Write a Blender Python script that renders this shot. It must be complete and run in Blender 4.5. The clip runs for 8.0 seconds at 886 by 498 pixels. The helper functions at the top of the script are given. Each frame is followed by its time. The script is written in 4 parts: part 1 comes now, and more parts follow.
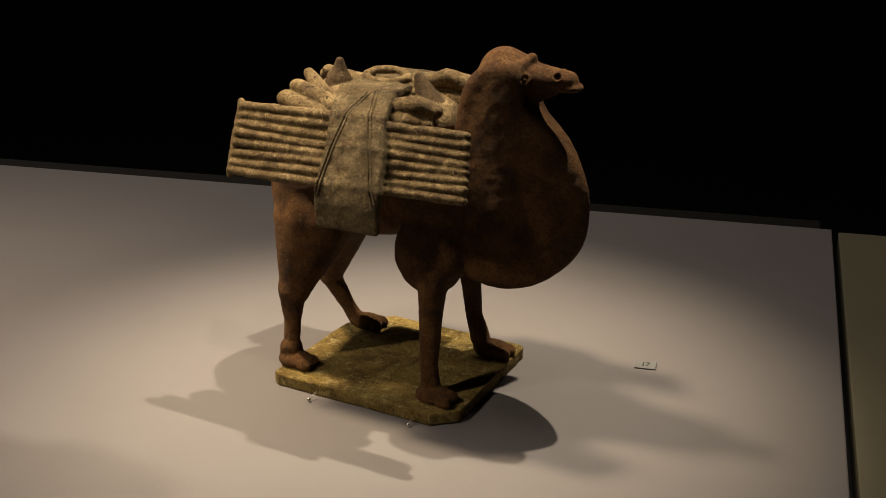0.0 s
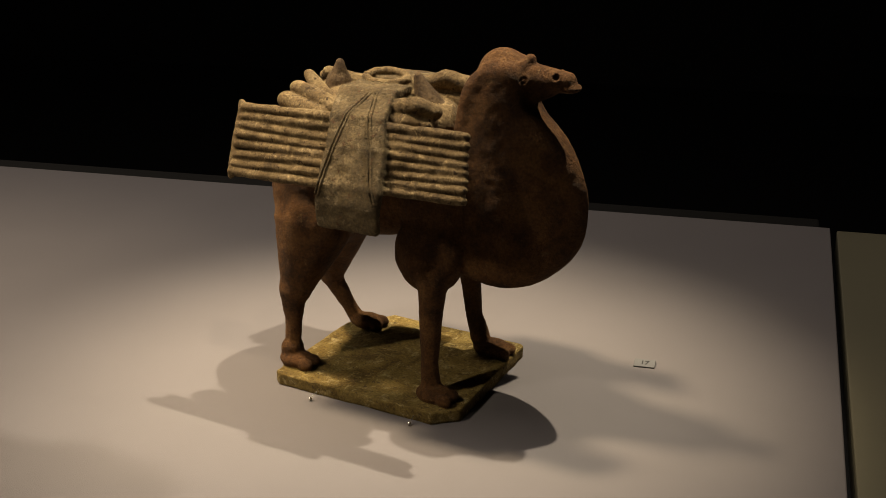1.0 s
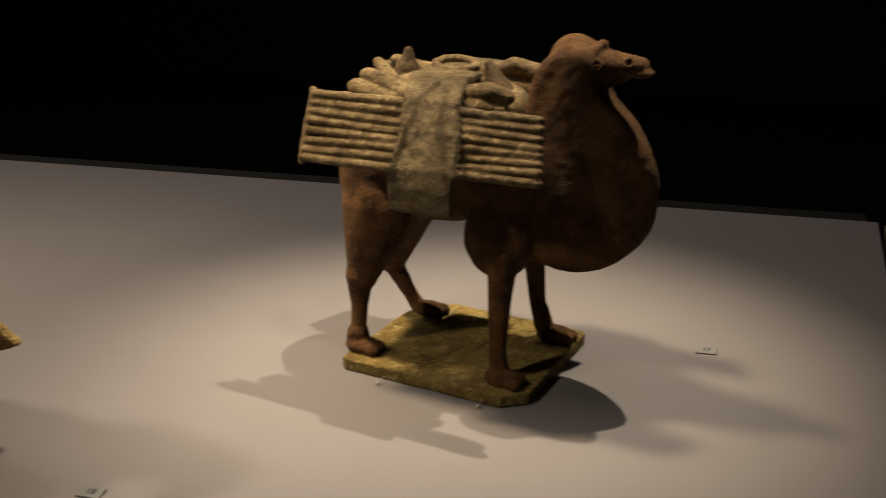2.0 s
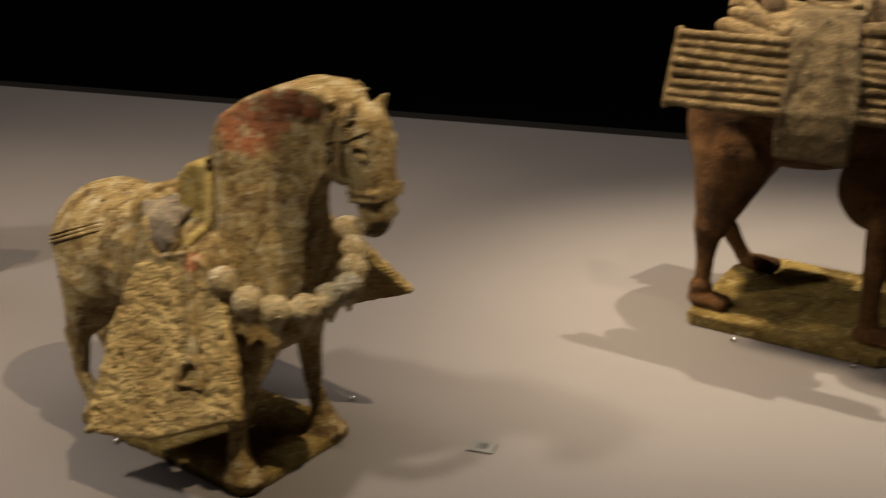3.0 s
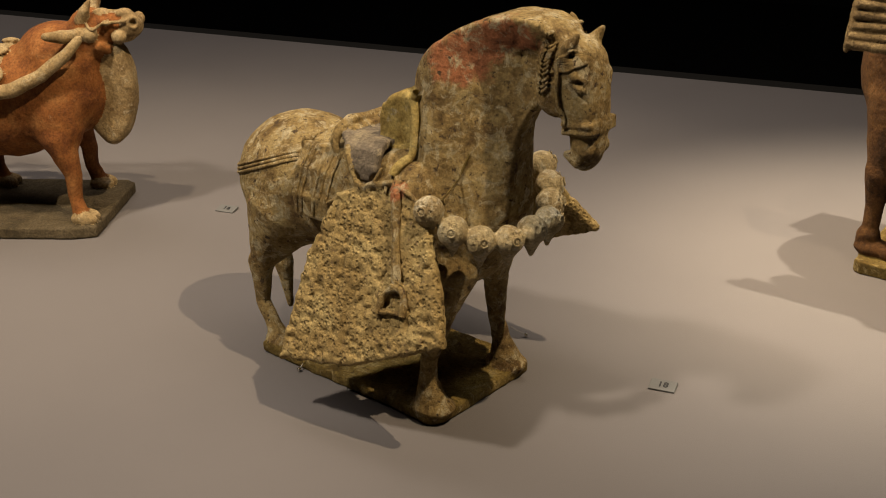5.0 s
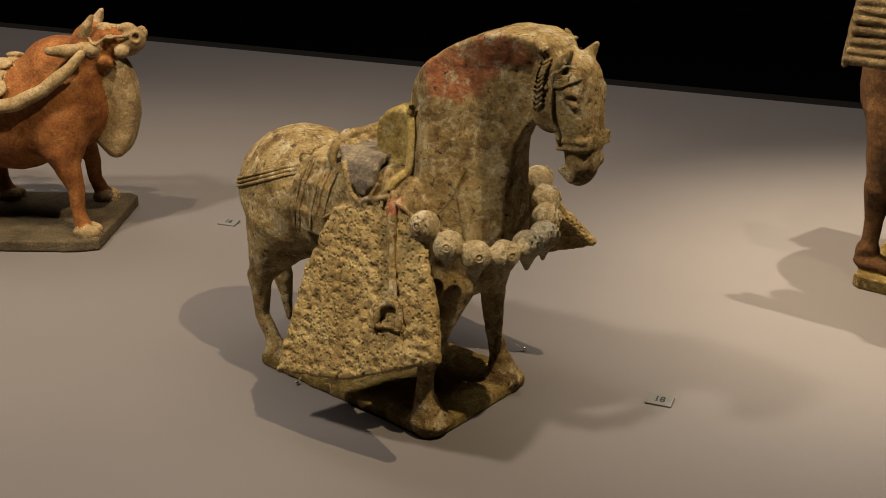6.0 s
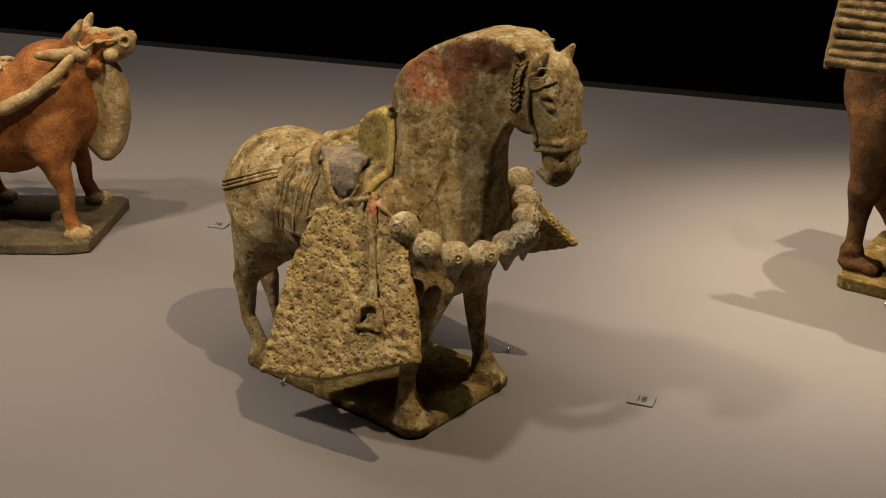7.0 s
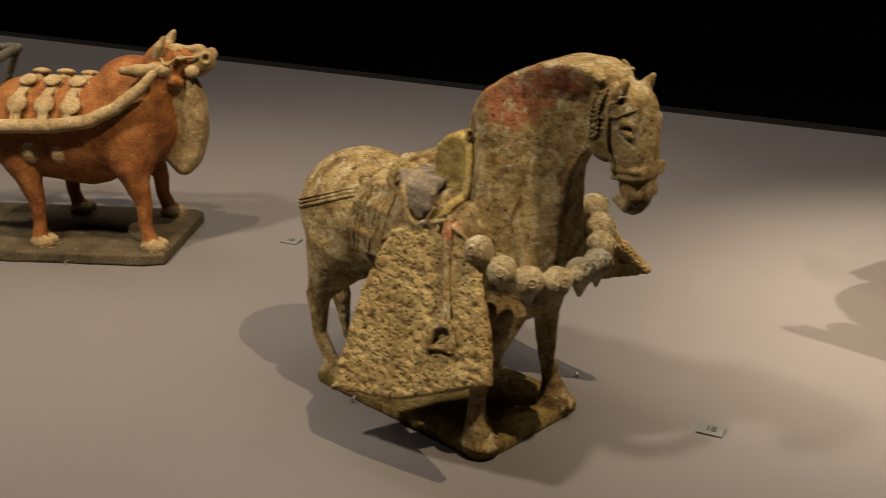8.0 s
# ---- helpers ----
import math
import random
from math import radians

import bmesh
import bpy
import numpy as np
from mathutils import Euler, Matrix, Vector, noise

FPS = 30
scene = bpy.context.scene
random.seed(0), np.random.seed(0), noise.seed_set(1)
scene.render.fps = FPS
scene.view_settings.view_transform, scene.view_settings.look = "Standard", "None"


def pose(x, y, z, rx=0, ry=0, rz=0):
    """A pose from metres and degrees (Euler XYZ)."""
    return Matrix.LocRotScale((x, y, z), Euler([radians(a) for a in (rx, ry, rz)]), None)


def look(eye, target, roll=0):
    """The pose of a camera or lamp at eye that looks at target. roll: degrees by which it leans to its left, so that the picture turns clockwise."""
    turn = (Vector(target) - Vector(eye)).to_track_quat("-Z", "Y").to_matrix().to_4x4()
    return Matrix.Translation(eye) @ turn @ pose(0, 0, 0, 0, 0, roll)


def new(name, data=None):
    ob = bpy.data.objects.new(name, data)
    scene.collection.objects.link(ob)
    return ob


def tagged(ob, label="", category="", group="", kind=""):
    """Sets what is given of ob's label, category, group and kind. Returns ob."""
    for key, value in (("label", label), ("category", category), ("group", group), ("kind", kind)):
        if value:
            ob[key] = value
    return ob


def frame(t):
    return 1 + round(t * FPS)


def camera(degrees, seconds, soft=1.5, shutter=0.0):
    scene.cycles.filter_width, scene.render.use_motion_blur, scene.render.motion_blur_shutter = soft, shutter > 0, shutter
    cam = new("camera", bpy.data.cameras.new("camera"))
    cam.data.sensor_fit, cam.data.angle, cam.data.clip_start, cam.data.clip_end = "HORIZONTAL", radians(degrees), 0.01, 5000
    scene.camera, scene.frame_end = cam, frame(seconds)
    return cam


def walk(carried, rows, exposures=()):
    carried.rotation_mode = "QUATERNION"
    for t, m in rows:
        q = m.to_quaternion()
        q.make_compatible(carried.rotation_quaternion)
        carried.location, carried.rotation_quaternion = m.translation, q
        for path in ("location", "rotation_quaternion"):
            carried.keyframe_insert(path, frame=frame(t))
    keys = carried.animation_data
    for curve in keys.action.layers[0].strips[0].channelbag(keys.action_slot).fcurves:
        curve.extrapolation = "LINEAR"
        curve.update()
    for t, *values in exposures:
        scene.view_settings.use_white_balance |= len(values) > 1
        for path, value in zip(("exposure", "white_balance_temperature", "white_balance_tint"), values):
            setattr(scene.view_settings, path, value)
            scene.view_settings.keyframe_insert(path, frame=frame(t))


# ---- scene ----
cam = camera(40.1, 8.0, soft=0.75, shutter=0.5)
PATH = [
    (0.0, (0.065, 0.084, 0.525), (-0.437, 1.881, -0.196), -0.70),
    (0.5, (0.066, 0.082, 0.527), (-0.436, 1.878, -0.195), -0.80),
    (1.0, (0.068, 0.078, 0.528), (-0.436, 1.874, -0.194), -0.90),
    (1.2, (0.066, 0.076, 0.528), (-0.434, 1.872, -0.193), -0.85),
    (2.3, (-0.037, 0.032, 0.502), (-0.572, 1.829, -0.193), -1.10),
    (2.5, (-0.091, 0.027, 0.500), (-0.655, 1.807, -0.217), -1.10),
    (3.0, (-0.241, 0.010, 0.490), (-0.851, 1.753, -0.277), -1.20),
    (3.5, (-0.328, -0.020, 0.482), (-0.905, 1.717, -0.325), -1.60),
    (4.0, (-0.326, -0.029, 0.475), (-0.921, 1.688, -0.361), -0.80),
    (4.5, (-0.328, -0.028, 0.473), (-0.997, 1.655, -0.375), -0.60),
    (5.0, (-0.325, -0.033, 0.478), (-1.022, 1.649, -0.350), -1.00),
    (6.5, (-0.308, -0.031, 0.481), (-1.027, 1.651, -0.328), -1.10),
    (7.0, (-0.297, -0.032, 0.481), (-1.020, 1.651, -0.322), -1.30),
    (7.5, (-0.285, -0.036, 0.485), (-1.050, 1.637, -0.301), -1.00),
    (8.0, (-0.304, -0.039, 0.488), (-1.122, 1.613, -0.289), -0.90),
]
walk(cam, [(t, look(eye, target, roll)) for t, eye, target, roll in PATH], exposures=[(0, 0.0), (8.0, 0.0)])

# ---- light: case spots above the plinth, two added fills, dark gallery ----
world = bpy.data.worlds.new("gallery_dark")
world.use_nodes = True
world.node_tree.nodes["Background"].inputs[0].default_value = (0.05, 0.045, 0.04, 1)
world.node_tree.nodes["Background"].inputs[1].default_value = 0.004
scene.world = world


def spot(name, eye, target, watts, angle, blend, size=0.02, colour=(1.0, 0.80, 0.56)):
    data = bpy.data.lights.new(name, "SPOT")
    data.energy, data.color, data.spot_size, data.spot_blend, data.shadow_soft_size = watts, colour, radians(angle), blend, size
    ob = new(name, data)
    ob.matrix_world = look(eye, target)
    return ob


WARM = (1.0, 0.78, 0.52)
PALE = (1.0, 0.86, 0.70)
spot("spot_camel_right", (0.04, 1.49, 1.74), (-0.25, 1.03, 0.0), 190, 29, 1.0, 0.013, (1.0, 0.86, 0.66))
spot("spot_camel_left", (-1.00, 1.22, 1.74), (-0.25, 1.06, 0.0), 275, 23, 1.0, 0.09, WARM)
spot("spot_horse", (0.13, 0.51, 1.76), (-0.88, 0.84, 0.0), 138, 38, 1.0, 0.010, WARM)
spot("spot_ox", (-0.95, 0.40, 1.76), (-1.19, 0.84, 0.05), 75, 32, 1.0, 0.012, WARM)
# Added front fill, placed to brighten the horse's near side, kept off the camel.
spot("spot_front_fill", (-1.28, -0.04, 1.74), (-0.86, 0.70, 0.0), 128, 52, 1.0, 0.07, PALE)
# Added area fill that evens out the board's light; no such fixture known.
wash = bpy.data.lights.new("fill_wash", "AREA")
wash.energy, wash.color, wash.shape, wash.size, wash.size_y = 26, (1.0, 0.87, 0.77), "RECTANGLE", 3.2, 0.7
new("fill_wash", wash).matrix_world = look((-1.3, 1.30, 1.9), (-1.3, 1.1, 0.0))


# ---- materials ----
def material(name):
    mat = bpy.data.materials.new(name)
    mat.use_nodes = True
    tree = mat.node_tree
    return mat, tree.nodes, tree.links, tree.nodes["Principled BSDF"]


def noise_node(nodes, links, coord, scale, detail=6.0, rough=0.6, distort=0.0):
    n = nodes.new("ShaderNodeTexNoise")
    n.inputs["Scale"].default_value, n.inputs["Detail"].default_value = scale, detail
    n.inputs["Roughness"].default_value, n.inputs["Distortion"].default_value = rough, distort
    links.new(coord, n.inputs["Vector"])
    return n.outputs["Fac"]


def ramp_node(nodes, links, fac, stops):
    r = nodes.new("ShaderNodeValToRGB")
    els = r.color_ramp.elements
    while len(els) < len(stops):
        els.new(0.5)
    for e, (p, c) in zip(els, stops):
        e.position, e.color = p, (*c, 1) if len(c) == 3 else c
    links.new(fac, r.inputs["Fac"])
    return r.outputs["Color"]


def mix_node(nodes, links, fac, a, b):
    m = nodes.new("ShaderNodeMix")
    m.data_type = "RGBA"
    for sock, val in ((m.inputs["Factor"], fac), (m.inputs["A"], a), (m.inputs["B"], b)):
        if isinstance(val, tuple):
            sock.default_value = (*val, 1)
        elif isinstance(val, float):
            sock.default_value = val
        else:
            links.new(val, sock)
    return m.outputs["Result"]


def bump_node(nodes, links, height, strength, distance, before=None):
    b = nodes.new("ShaderNodeBump")
    b.inputs["Strength"].default_value, b.inputs["Distance"].default_value = strength, distance
    links.new(height, b.inputs["Height"])
    if before:
        links.new(before, b.inputs["Normal"])
    return b.outputs["Normal"]


def clay(name, dark, mid, light, crust=None, crust_at=0.6, rough=0.85, blot=38.0, relief=0.7, paint=None, paint_at=0.5, chip=None, pebble=0.0):
    """Fired clay: blotches at two scales, pits, a crust of burial soil, and painted colour where the vertex mask 'paint' allows it."""
    mat, nodes, links, shader = material(name)
    coord = nodes.new("ShaderNodeTexCoord").outputs["Object"]
    big = noise_node(nodes, links, coord, blot, 8.0, 0.65, 0.4)
    fine = noise_node(nodes, links, coord, 420.0, 4.0, 0.6)
    col = ramp_node(nodes, links, big, [(0.34, dark), (0.5, mid), (0.66, light)])
    if paint:
        mask = nodes.new("ShaderNodeAttribute")
        mask.attribute_name = "paint"
        edge = noise_node(nodes, links, coord, 75.0, 8.0, 0.7, 0.8)
        m = nodes.new("ShaderNodeMath")
        m.operation = "MULTIPLY_ADD"
        links.new(mask.outputs["Fac"], m.inputs[0])
        m.inputs[1].default_value = 1.0
        links.new(edge, m.inputs[2])
        fac = ramp_node(nodes, links, m.outputs[0], [(paint_at + 0.34, (0, 0, 0)), (paint_at + 0.62, (1, 1, 1))])
        col = mix_node(nodes, links, fac, col, paint)
    if crust:
        c = noise_node(nodes, links, coord, 95.0, 9.0, 0.72, 0.6)
        fac = ramp_node(nodes, links, c, [(crust_at - 0.05, (0, 0, 0)), (crust_at + 0.06, (1, 1, 1))])
        col = mix_node(nodes, links, fac, col, crust)
    if chip:
        c = noise_node(nodes, links, coord, 190.0, 5.0, 0.6, 0.3)
        fac = ramp_node(nodes, links, c, [(0.33, (1, 1, 1)), (0.40, (0, 0, 0))])
        col = mix_node(nodes, links, fac, col, chip)
    speck = ramp_node(nodes, links, fine, [(0.32, (0.55, 0.53, 0.50)), (0.68, (1.25, 1.22, 1.16))])
    mul = nodes.new("ShaderNodeMix")
    mul.data_type, mul.blend_type = "RGBA", "MULTIPLY"
    mul.inputs["Factor"].default_value = 0.8
    links.new(col, mul.inputs["A"])
    links.new(speck, mul.inputs["B"])
    links.new(mul.outputs["Result"], shader.inputs["Base Color"])
    shader.inputs["Roughness"].default_value = rough
    shader.inputs["Specular IOR Level"].default_value = 0.25
    n0 = bump_node(nodes, links, noise_node(nodes, links, coord, 60.0, 4.0, 0.6, 0.4), 0.6 * relief, 0.006)
    n1 = bump_node(nodes, links, noise_node(nodes, links, coord, 170.0, 10.0, 0.8, 0.5), min(1.0, 1.3 * relief), 0.006, n0)
    pits = noise_node(nodes, links, coord, 240.0, 3.0, 0.5, 0.2)
    n1 = bump_node(nodes, links, ramp_node(nodes, links, pits, [(0.30, (0, 0, 0)), (0.38, (1, 1, 1))]), 0.8 * relief, 0.0016, n1)
    if pebble:
        cells = nodes.new("ShaderNodeTexVoronoi")
        cells.inputs["Scale"].default_value = pebble
        links.new(coord, cells.inputs["Vector"])
        n1 = bump_node(nodes, links, ramp_node(nodes, links, cells.outputs["Distance"], [(0.10, (0, 0, 0)), (0.45, (1, 1, 1))]), 1.0, 0.0012, n1)
    n2 = bump_node(nodes, links, fine, 0.7 * relief, 0.0012, n1)
    links.new(n2, shader.inputs["Normal"])
    return mat


CAMEL_CLAY = clay("camel_red_clay", (0.046, 0.019, 0.004), (0.104, 0.046, 0.011), (0.160, 0.078, 0.022), (0.165, 0.096, 0.036), 0.64, relief=0.7)
CAMEL_PACK = clay("camel_pack_clay", (0.076, 0.050, 0.020), (0.170, 0.116, 0.050), (0.270, 0.195, 0.092), (0.345, 0.255, 0.125), 0.58, relief=1.1, chip=(0.060, 0.036, 0.014))
CAMEL_CLOTH = clay("camel_cloth_clay", (0.062, 0.043, 0.018), (0.120, 0.086, 0.038), (0.188, 0.138, 0.066), (0.245, 0.190, 0.104), 0.60, relief=1.2, chip=(0.110, 0.060, 0.024))
CAMEL_HUMP = clay("camel_hump_clay", (0.055, 0.034, 0.015), (0.098, 0.062, 0.028), (0.150, 0.100, 0.048), (0.200, 0.150, 0.080), 0.66)
SLAB_CLAY = clay("slab_ochre_clay", (0.110, 0.070, 0.016), (0.215, 0.148, 0.038), (0.310, 0.226, 0.068), (0.400, 0.320, 0.145), 0.58, chip=(0.120, 0.078, 0.026))
HORSE_CLAY = clay("horse_buff_clay", (0.130, 0.078, 0.028), (0.345, 0.242, 0.094), (0.490, 0.375, 0.170), (0.560, 0.480, 0.300), 0.56, blot=48.0, paint=(0.46, 0.18, 0.08), chip=(0.102, 0.068, 0.038))
HORSE_RUG = clay("horse_rug_clay", (0.230, 0.158, 0.058), (0.335, 0.243, 0.098), (0.430, 0.332, 0.146), (0.540, 0.440, 0.225), 0.70, paint=(0.306, 0.128, 0.068), pebble=290.0, relief=0.4, chip=(0.230, 0.160, 0.078))
HORSE_SEAT = clay("horse_seat_grey_glaze", (0.120, 0.098, 0.076), (0.230, 0.190, 0.140), (0.380, 0.310, 0.205), (0.420, 0.350, 0.220), 0.58)
HORSE_YELLOW = clay("horse_yellow_slip", (0.270, 0.180, 0.052), (0.470, 0.345, 0.105), (0.590, 0.465, 0.180), (0.520, 0.460, 0.310), 0.62)
HORSE_BELL = clay("horse_bell_white_slip", (0.33, 0.24, 0.115), (0.52, 0.42, 0.235), (0.66, 0.57, 0.37), (0.70, 0.64, 0.47), 0.56)
OX_CLAY = clay("ox_orange_clay", (0.115, 0.038, 0.010), (0.205, 0.076, 0.018), (0.265, 0.120, 0.036), (0.260, 0.170, 0.085), 0.68, relief=0.3)
OX_BUFF = clay("ox_buff_clay", (0.186, 0.124, 0.056), (0.285, 0.205, 0.099), (0.360, 0.279, 0.155), (0.384, 0.322, 0.211), 0.6, relief=0.35)
OX_SLAB = clay("ox_slab_clay", (0.072, 0.055, 0.030), (0.110, 0.085, 0.047), (0.154, 0.121, 0.072), None)
OX_CART = clay("ox_cart_grey_clay", (0.090, 0.087, 0.066), (0.144, 0.138, 0.108), (0.198, 0.186, 0.144), None)


def painted_board(name, colour, rough, grain):
    mat, nodes, links, shader = material(name)
    coord = nodes.new("ShaderNodeTexCoord").outputs["Object"]
    soft = noise_node(nodes, links, coord, 3.0, 5.0, 0.6)
    low = tuple(c * 0.93 for c in colour)
    high = tuple(min(1.0, c * 1.05) for c in colour)
    col = ramp_node(nodes, links, soft, [(0.3, low), (0.7, high)])
    links.new(col, shader.inputs["Base Color"])
    shader.inputs["Roughness"].default_value = rough
    shader.inputs["Specular IOR Level"].default_value = 0.3
    links.new(bump_node(nodes, links, noise_node(nodes, links, coord, grain, 4.0, 0.6), 0.25, 0.0006), shader.inputs["Normal"])
    return mat


BOARD = painted_board("plinth_pale_paint", (0.125, 0.114, 0.110), 0.7, 900.0)
# End board colour: slightly darker and more olive than the top board.
BOARD_OLIVE = painted_board("plinth_side_olive", (0.11, 0.10, 0.062), 0.7, 900.0)
LIP = painted_board("plinth_lip_dark", (0.004, 0.0034, 0.002), 0.7, 400.0)
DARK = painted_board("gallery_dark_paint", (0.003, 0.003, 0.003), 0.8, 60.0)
CARD = painted_board("tag_card", (0.12, 0.12, 0.115), 0.55, 900.0)
INK = painted_board("tag_ink", (0.02, 0.02, 0.02), 0.6, 900.0)
STEEL, _n, _l, _s = material("pin_steel")
_s.inputs["Base Color"].default_value = (0.75, 0.72, 0.66, 1)
_s.inputs["Metallic"].default_value, _s.inputs["Roughness"].default_value = 1.0, 0.22
TUBE, _n, _l, _s = material("pin_clear_sleeve")
_s.inputs["Base Color"].default_value = (0.9, 0.88, 0.82, 1)
_s.inputs["Roughness"].default_value, _s.inputs["Transmission Weight"].default_value = 0.15, 0.85


# ---- mesh helpers ----
def part(name, bm, mat, parent=None, label=""):
    data = bpy.data.meshes.new(name)
    bm.to_mesh(data)
    bm.free()
    if mat:
        data.materials.append(mat)
    ob = new(name, data)
    ob.parent = parent
    if label:
        ob["label"] = label
    return ob


def slab_bm(lo, hi, bevel=0.0, segments=2):
    bm = bmesh.new()
    bmesh.ops.create_cube(bm, size=1)
    lo, hi = Vector(lo), Vector(hi)
    for v in bm.verts:
        v.co = Vector(((v.co[i] + 0.5) * (hi[i] - lo[i]) + lo[i] for i in range(3)))
    if bevel:
        bmesh.ops.bevel(bm, geom=bm.edges[:], offset=bevel, segments=segments, affect="EDGES", profile=0.5)
    return bm


# ---- the gallery and the plinth ----
def gallery():
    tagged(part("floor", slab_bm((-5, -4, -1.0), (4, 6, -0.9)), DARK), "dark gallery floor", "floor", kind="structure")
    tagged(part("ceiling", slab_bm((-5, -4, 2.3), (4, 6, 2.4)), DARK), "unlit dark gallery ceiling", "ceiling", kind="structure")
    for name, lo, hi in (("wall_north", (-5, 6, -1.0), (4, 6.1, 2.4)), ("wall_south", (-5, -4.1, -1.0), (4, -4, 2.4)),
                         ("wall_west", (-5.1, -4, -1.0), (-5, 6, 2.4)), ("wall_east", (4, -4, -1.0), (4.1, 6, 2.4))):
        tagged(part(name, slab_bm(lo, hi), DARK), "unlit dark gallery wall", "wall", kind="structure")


def plinth():
    root = tagged(new("display_plinth"), "long pale grey painted museum plinth with a dark back edge", "plinth")
    part("top_board", slab_bm((-3.2, 0.15, -0.03), (0.150, 1.572, 0.0), 0.0015), BOARD, root)
    part("end_board", slab_bm((0.158, 0.15, -0.034), (1.6, 1.572, -0.003), 0.0015), BOARD_OLIVE, root, "olive-grey board past a dark joint")
    part("back_lip", slab_bm((-3.2, 1.574, -0.06), (0.138, 1.612, -0.003), 0.003), LIP, root, "dark brown wooden back edge")
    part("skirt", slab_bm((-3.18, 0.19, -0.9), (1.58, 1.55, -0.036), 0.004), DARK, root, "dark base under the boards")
    return root


gallery()
plinth()


# ---- modelling in clay: rounded volumes blended into one surface ----
def lattice_noise(p, cell, seed):
    """Smooth value noise, -1 to 1."""
    table = np.random.default_rng(seed).uniform(-1, 1, (32, 32, 32)).astype(np.float32)
    q = p / cell + 1000.0
    i = np.floor(q).astype(np.int64)
    f = (q - i).astype(np.float32)
    f = f * f * (3 - 2 * f)
    out = 0.0
    for a in (0, 1):
        for b in (0, 1):
            for c in (0, 1):
                w = (f[..., 0] if a else 1 - f[..., 0]) * (f[..., 1] if b else 1 - f[..., 1]) * (f[..., 2] if c else 1 - f[..., 2])
                out = out + w * table[(i[..., 0] + a) % 32, (i[..., 1] + b) % 32, (i[..., 2] + c) % 32]
    return out


def turn(ry=0, rz=0, rx=0):
    return np.array(Euler([radians(a) for a in (rx, ry, rz)]).to_matrix(), dtype=np.float32)


def outline(points, smooth=2):
    """A closed outline, its corners cut twice into a curve."""
    pts = np.array(points, float)
    for _ in range(smooth):
        nxt = np.roll(pts, -1, 0)
        pts = np.stack([0.75 * pts + 0.25 * nxt, 0.25 * pts + 0.75 * nxt], 1).reshape(-1, 2)
    return pts


def outline_distance(x, y, pts):
    d = np.full(x.shape, 1e9, np.float32)
    sign = np.ones(x.shape, np.float32)
    prev = pts[-1]
    for cur in pts:
        ex, ey = prev - cur
        wx, wy = x - cur[0], y - cur[1]
        k = np.clip((wx * ex + wy * ey) / (ex * ex + ey * ey + 1e-12), 0, 1)
        d = np.minimum(d, (wx - ex * k) ** 2 + (wy - ey * k) ** 2)
        c1, c2, c3 = y >= cur[1], y < prev[1], ex * wy > ey * wx
        sign = np.where((c1 & c2 & c3) | (~c1 & ~c2 & ~c3), -sign, sign)
        prev = cur
    return sign * np.sqrt(d)


def rounded(a, b, r):
    a, b = a + r, b + r
    return np.minimum(np.maximum(a, b), 0) + np.sqrt(np.maximum(a, 0) ** 2 + np.maximum(b, 0) ** 2) - r


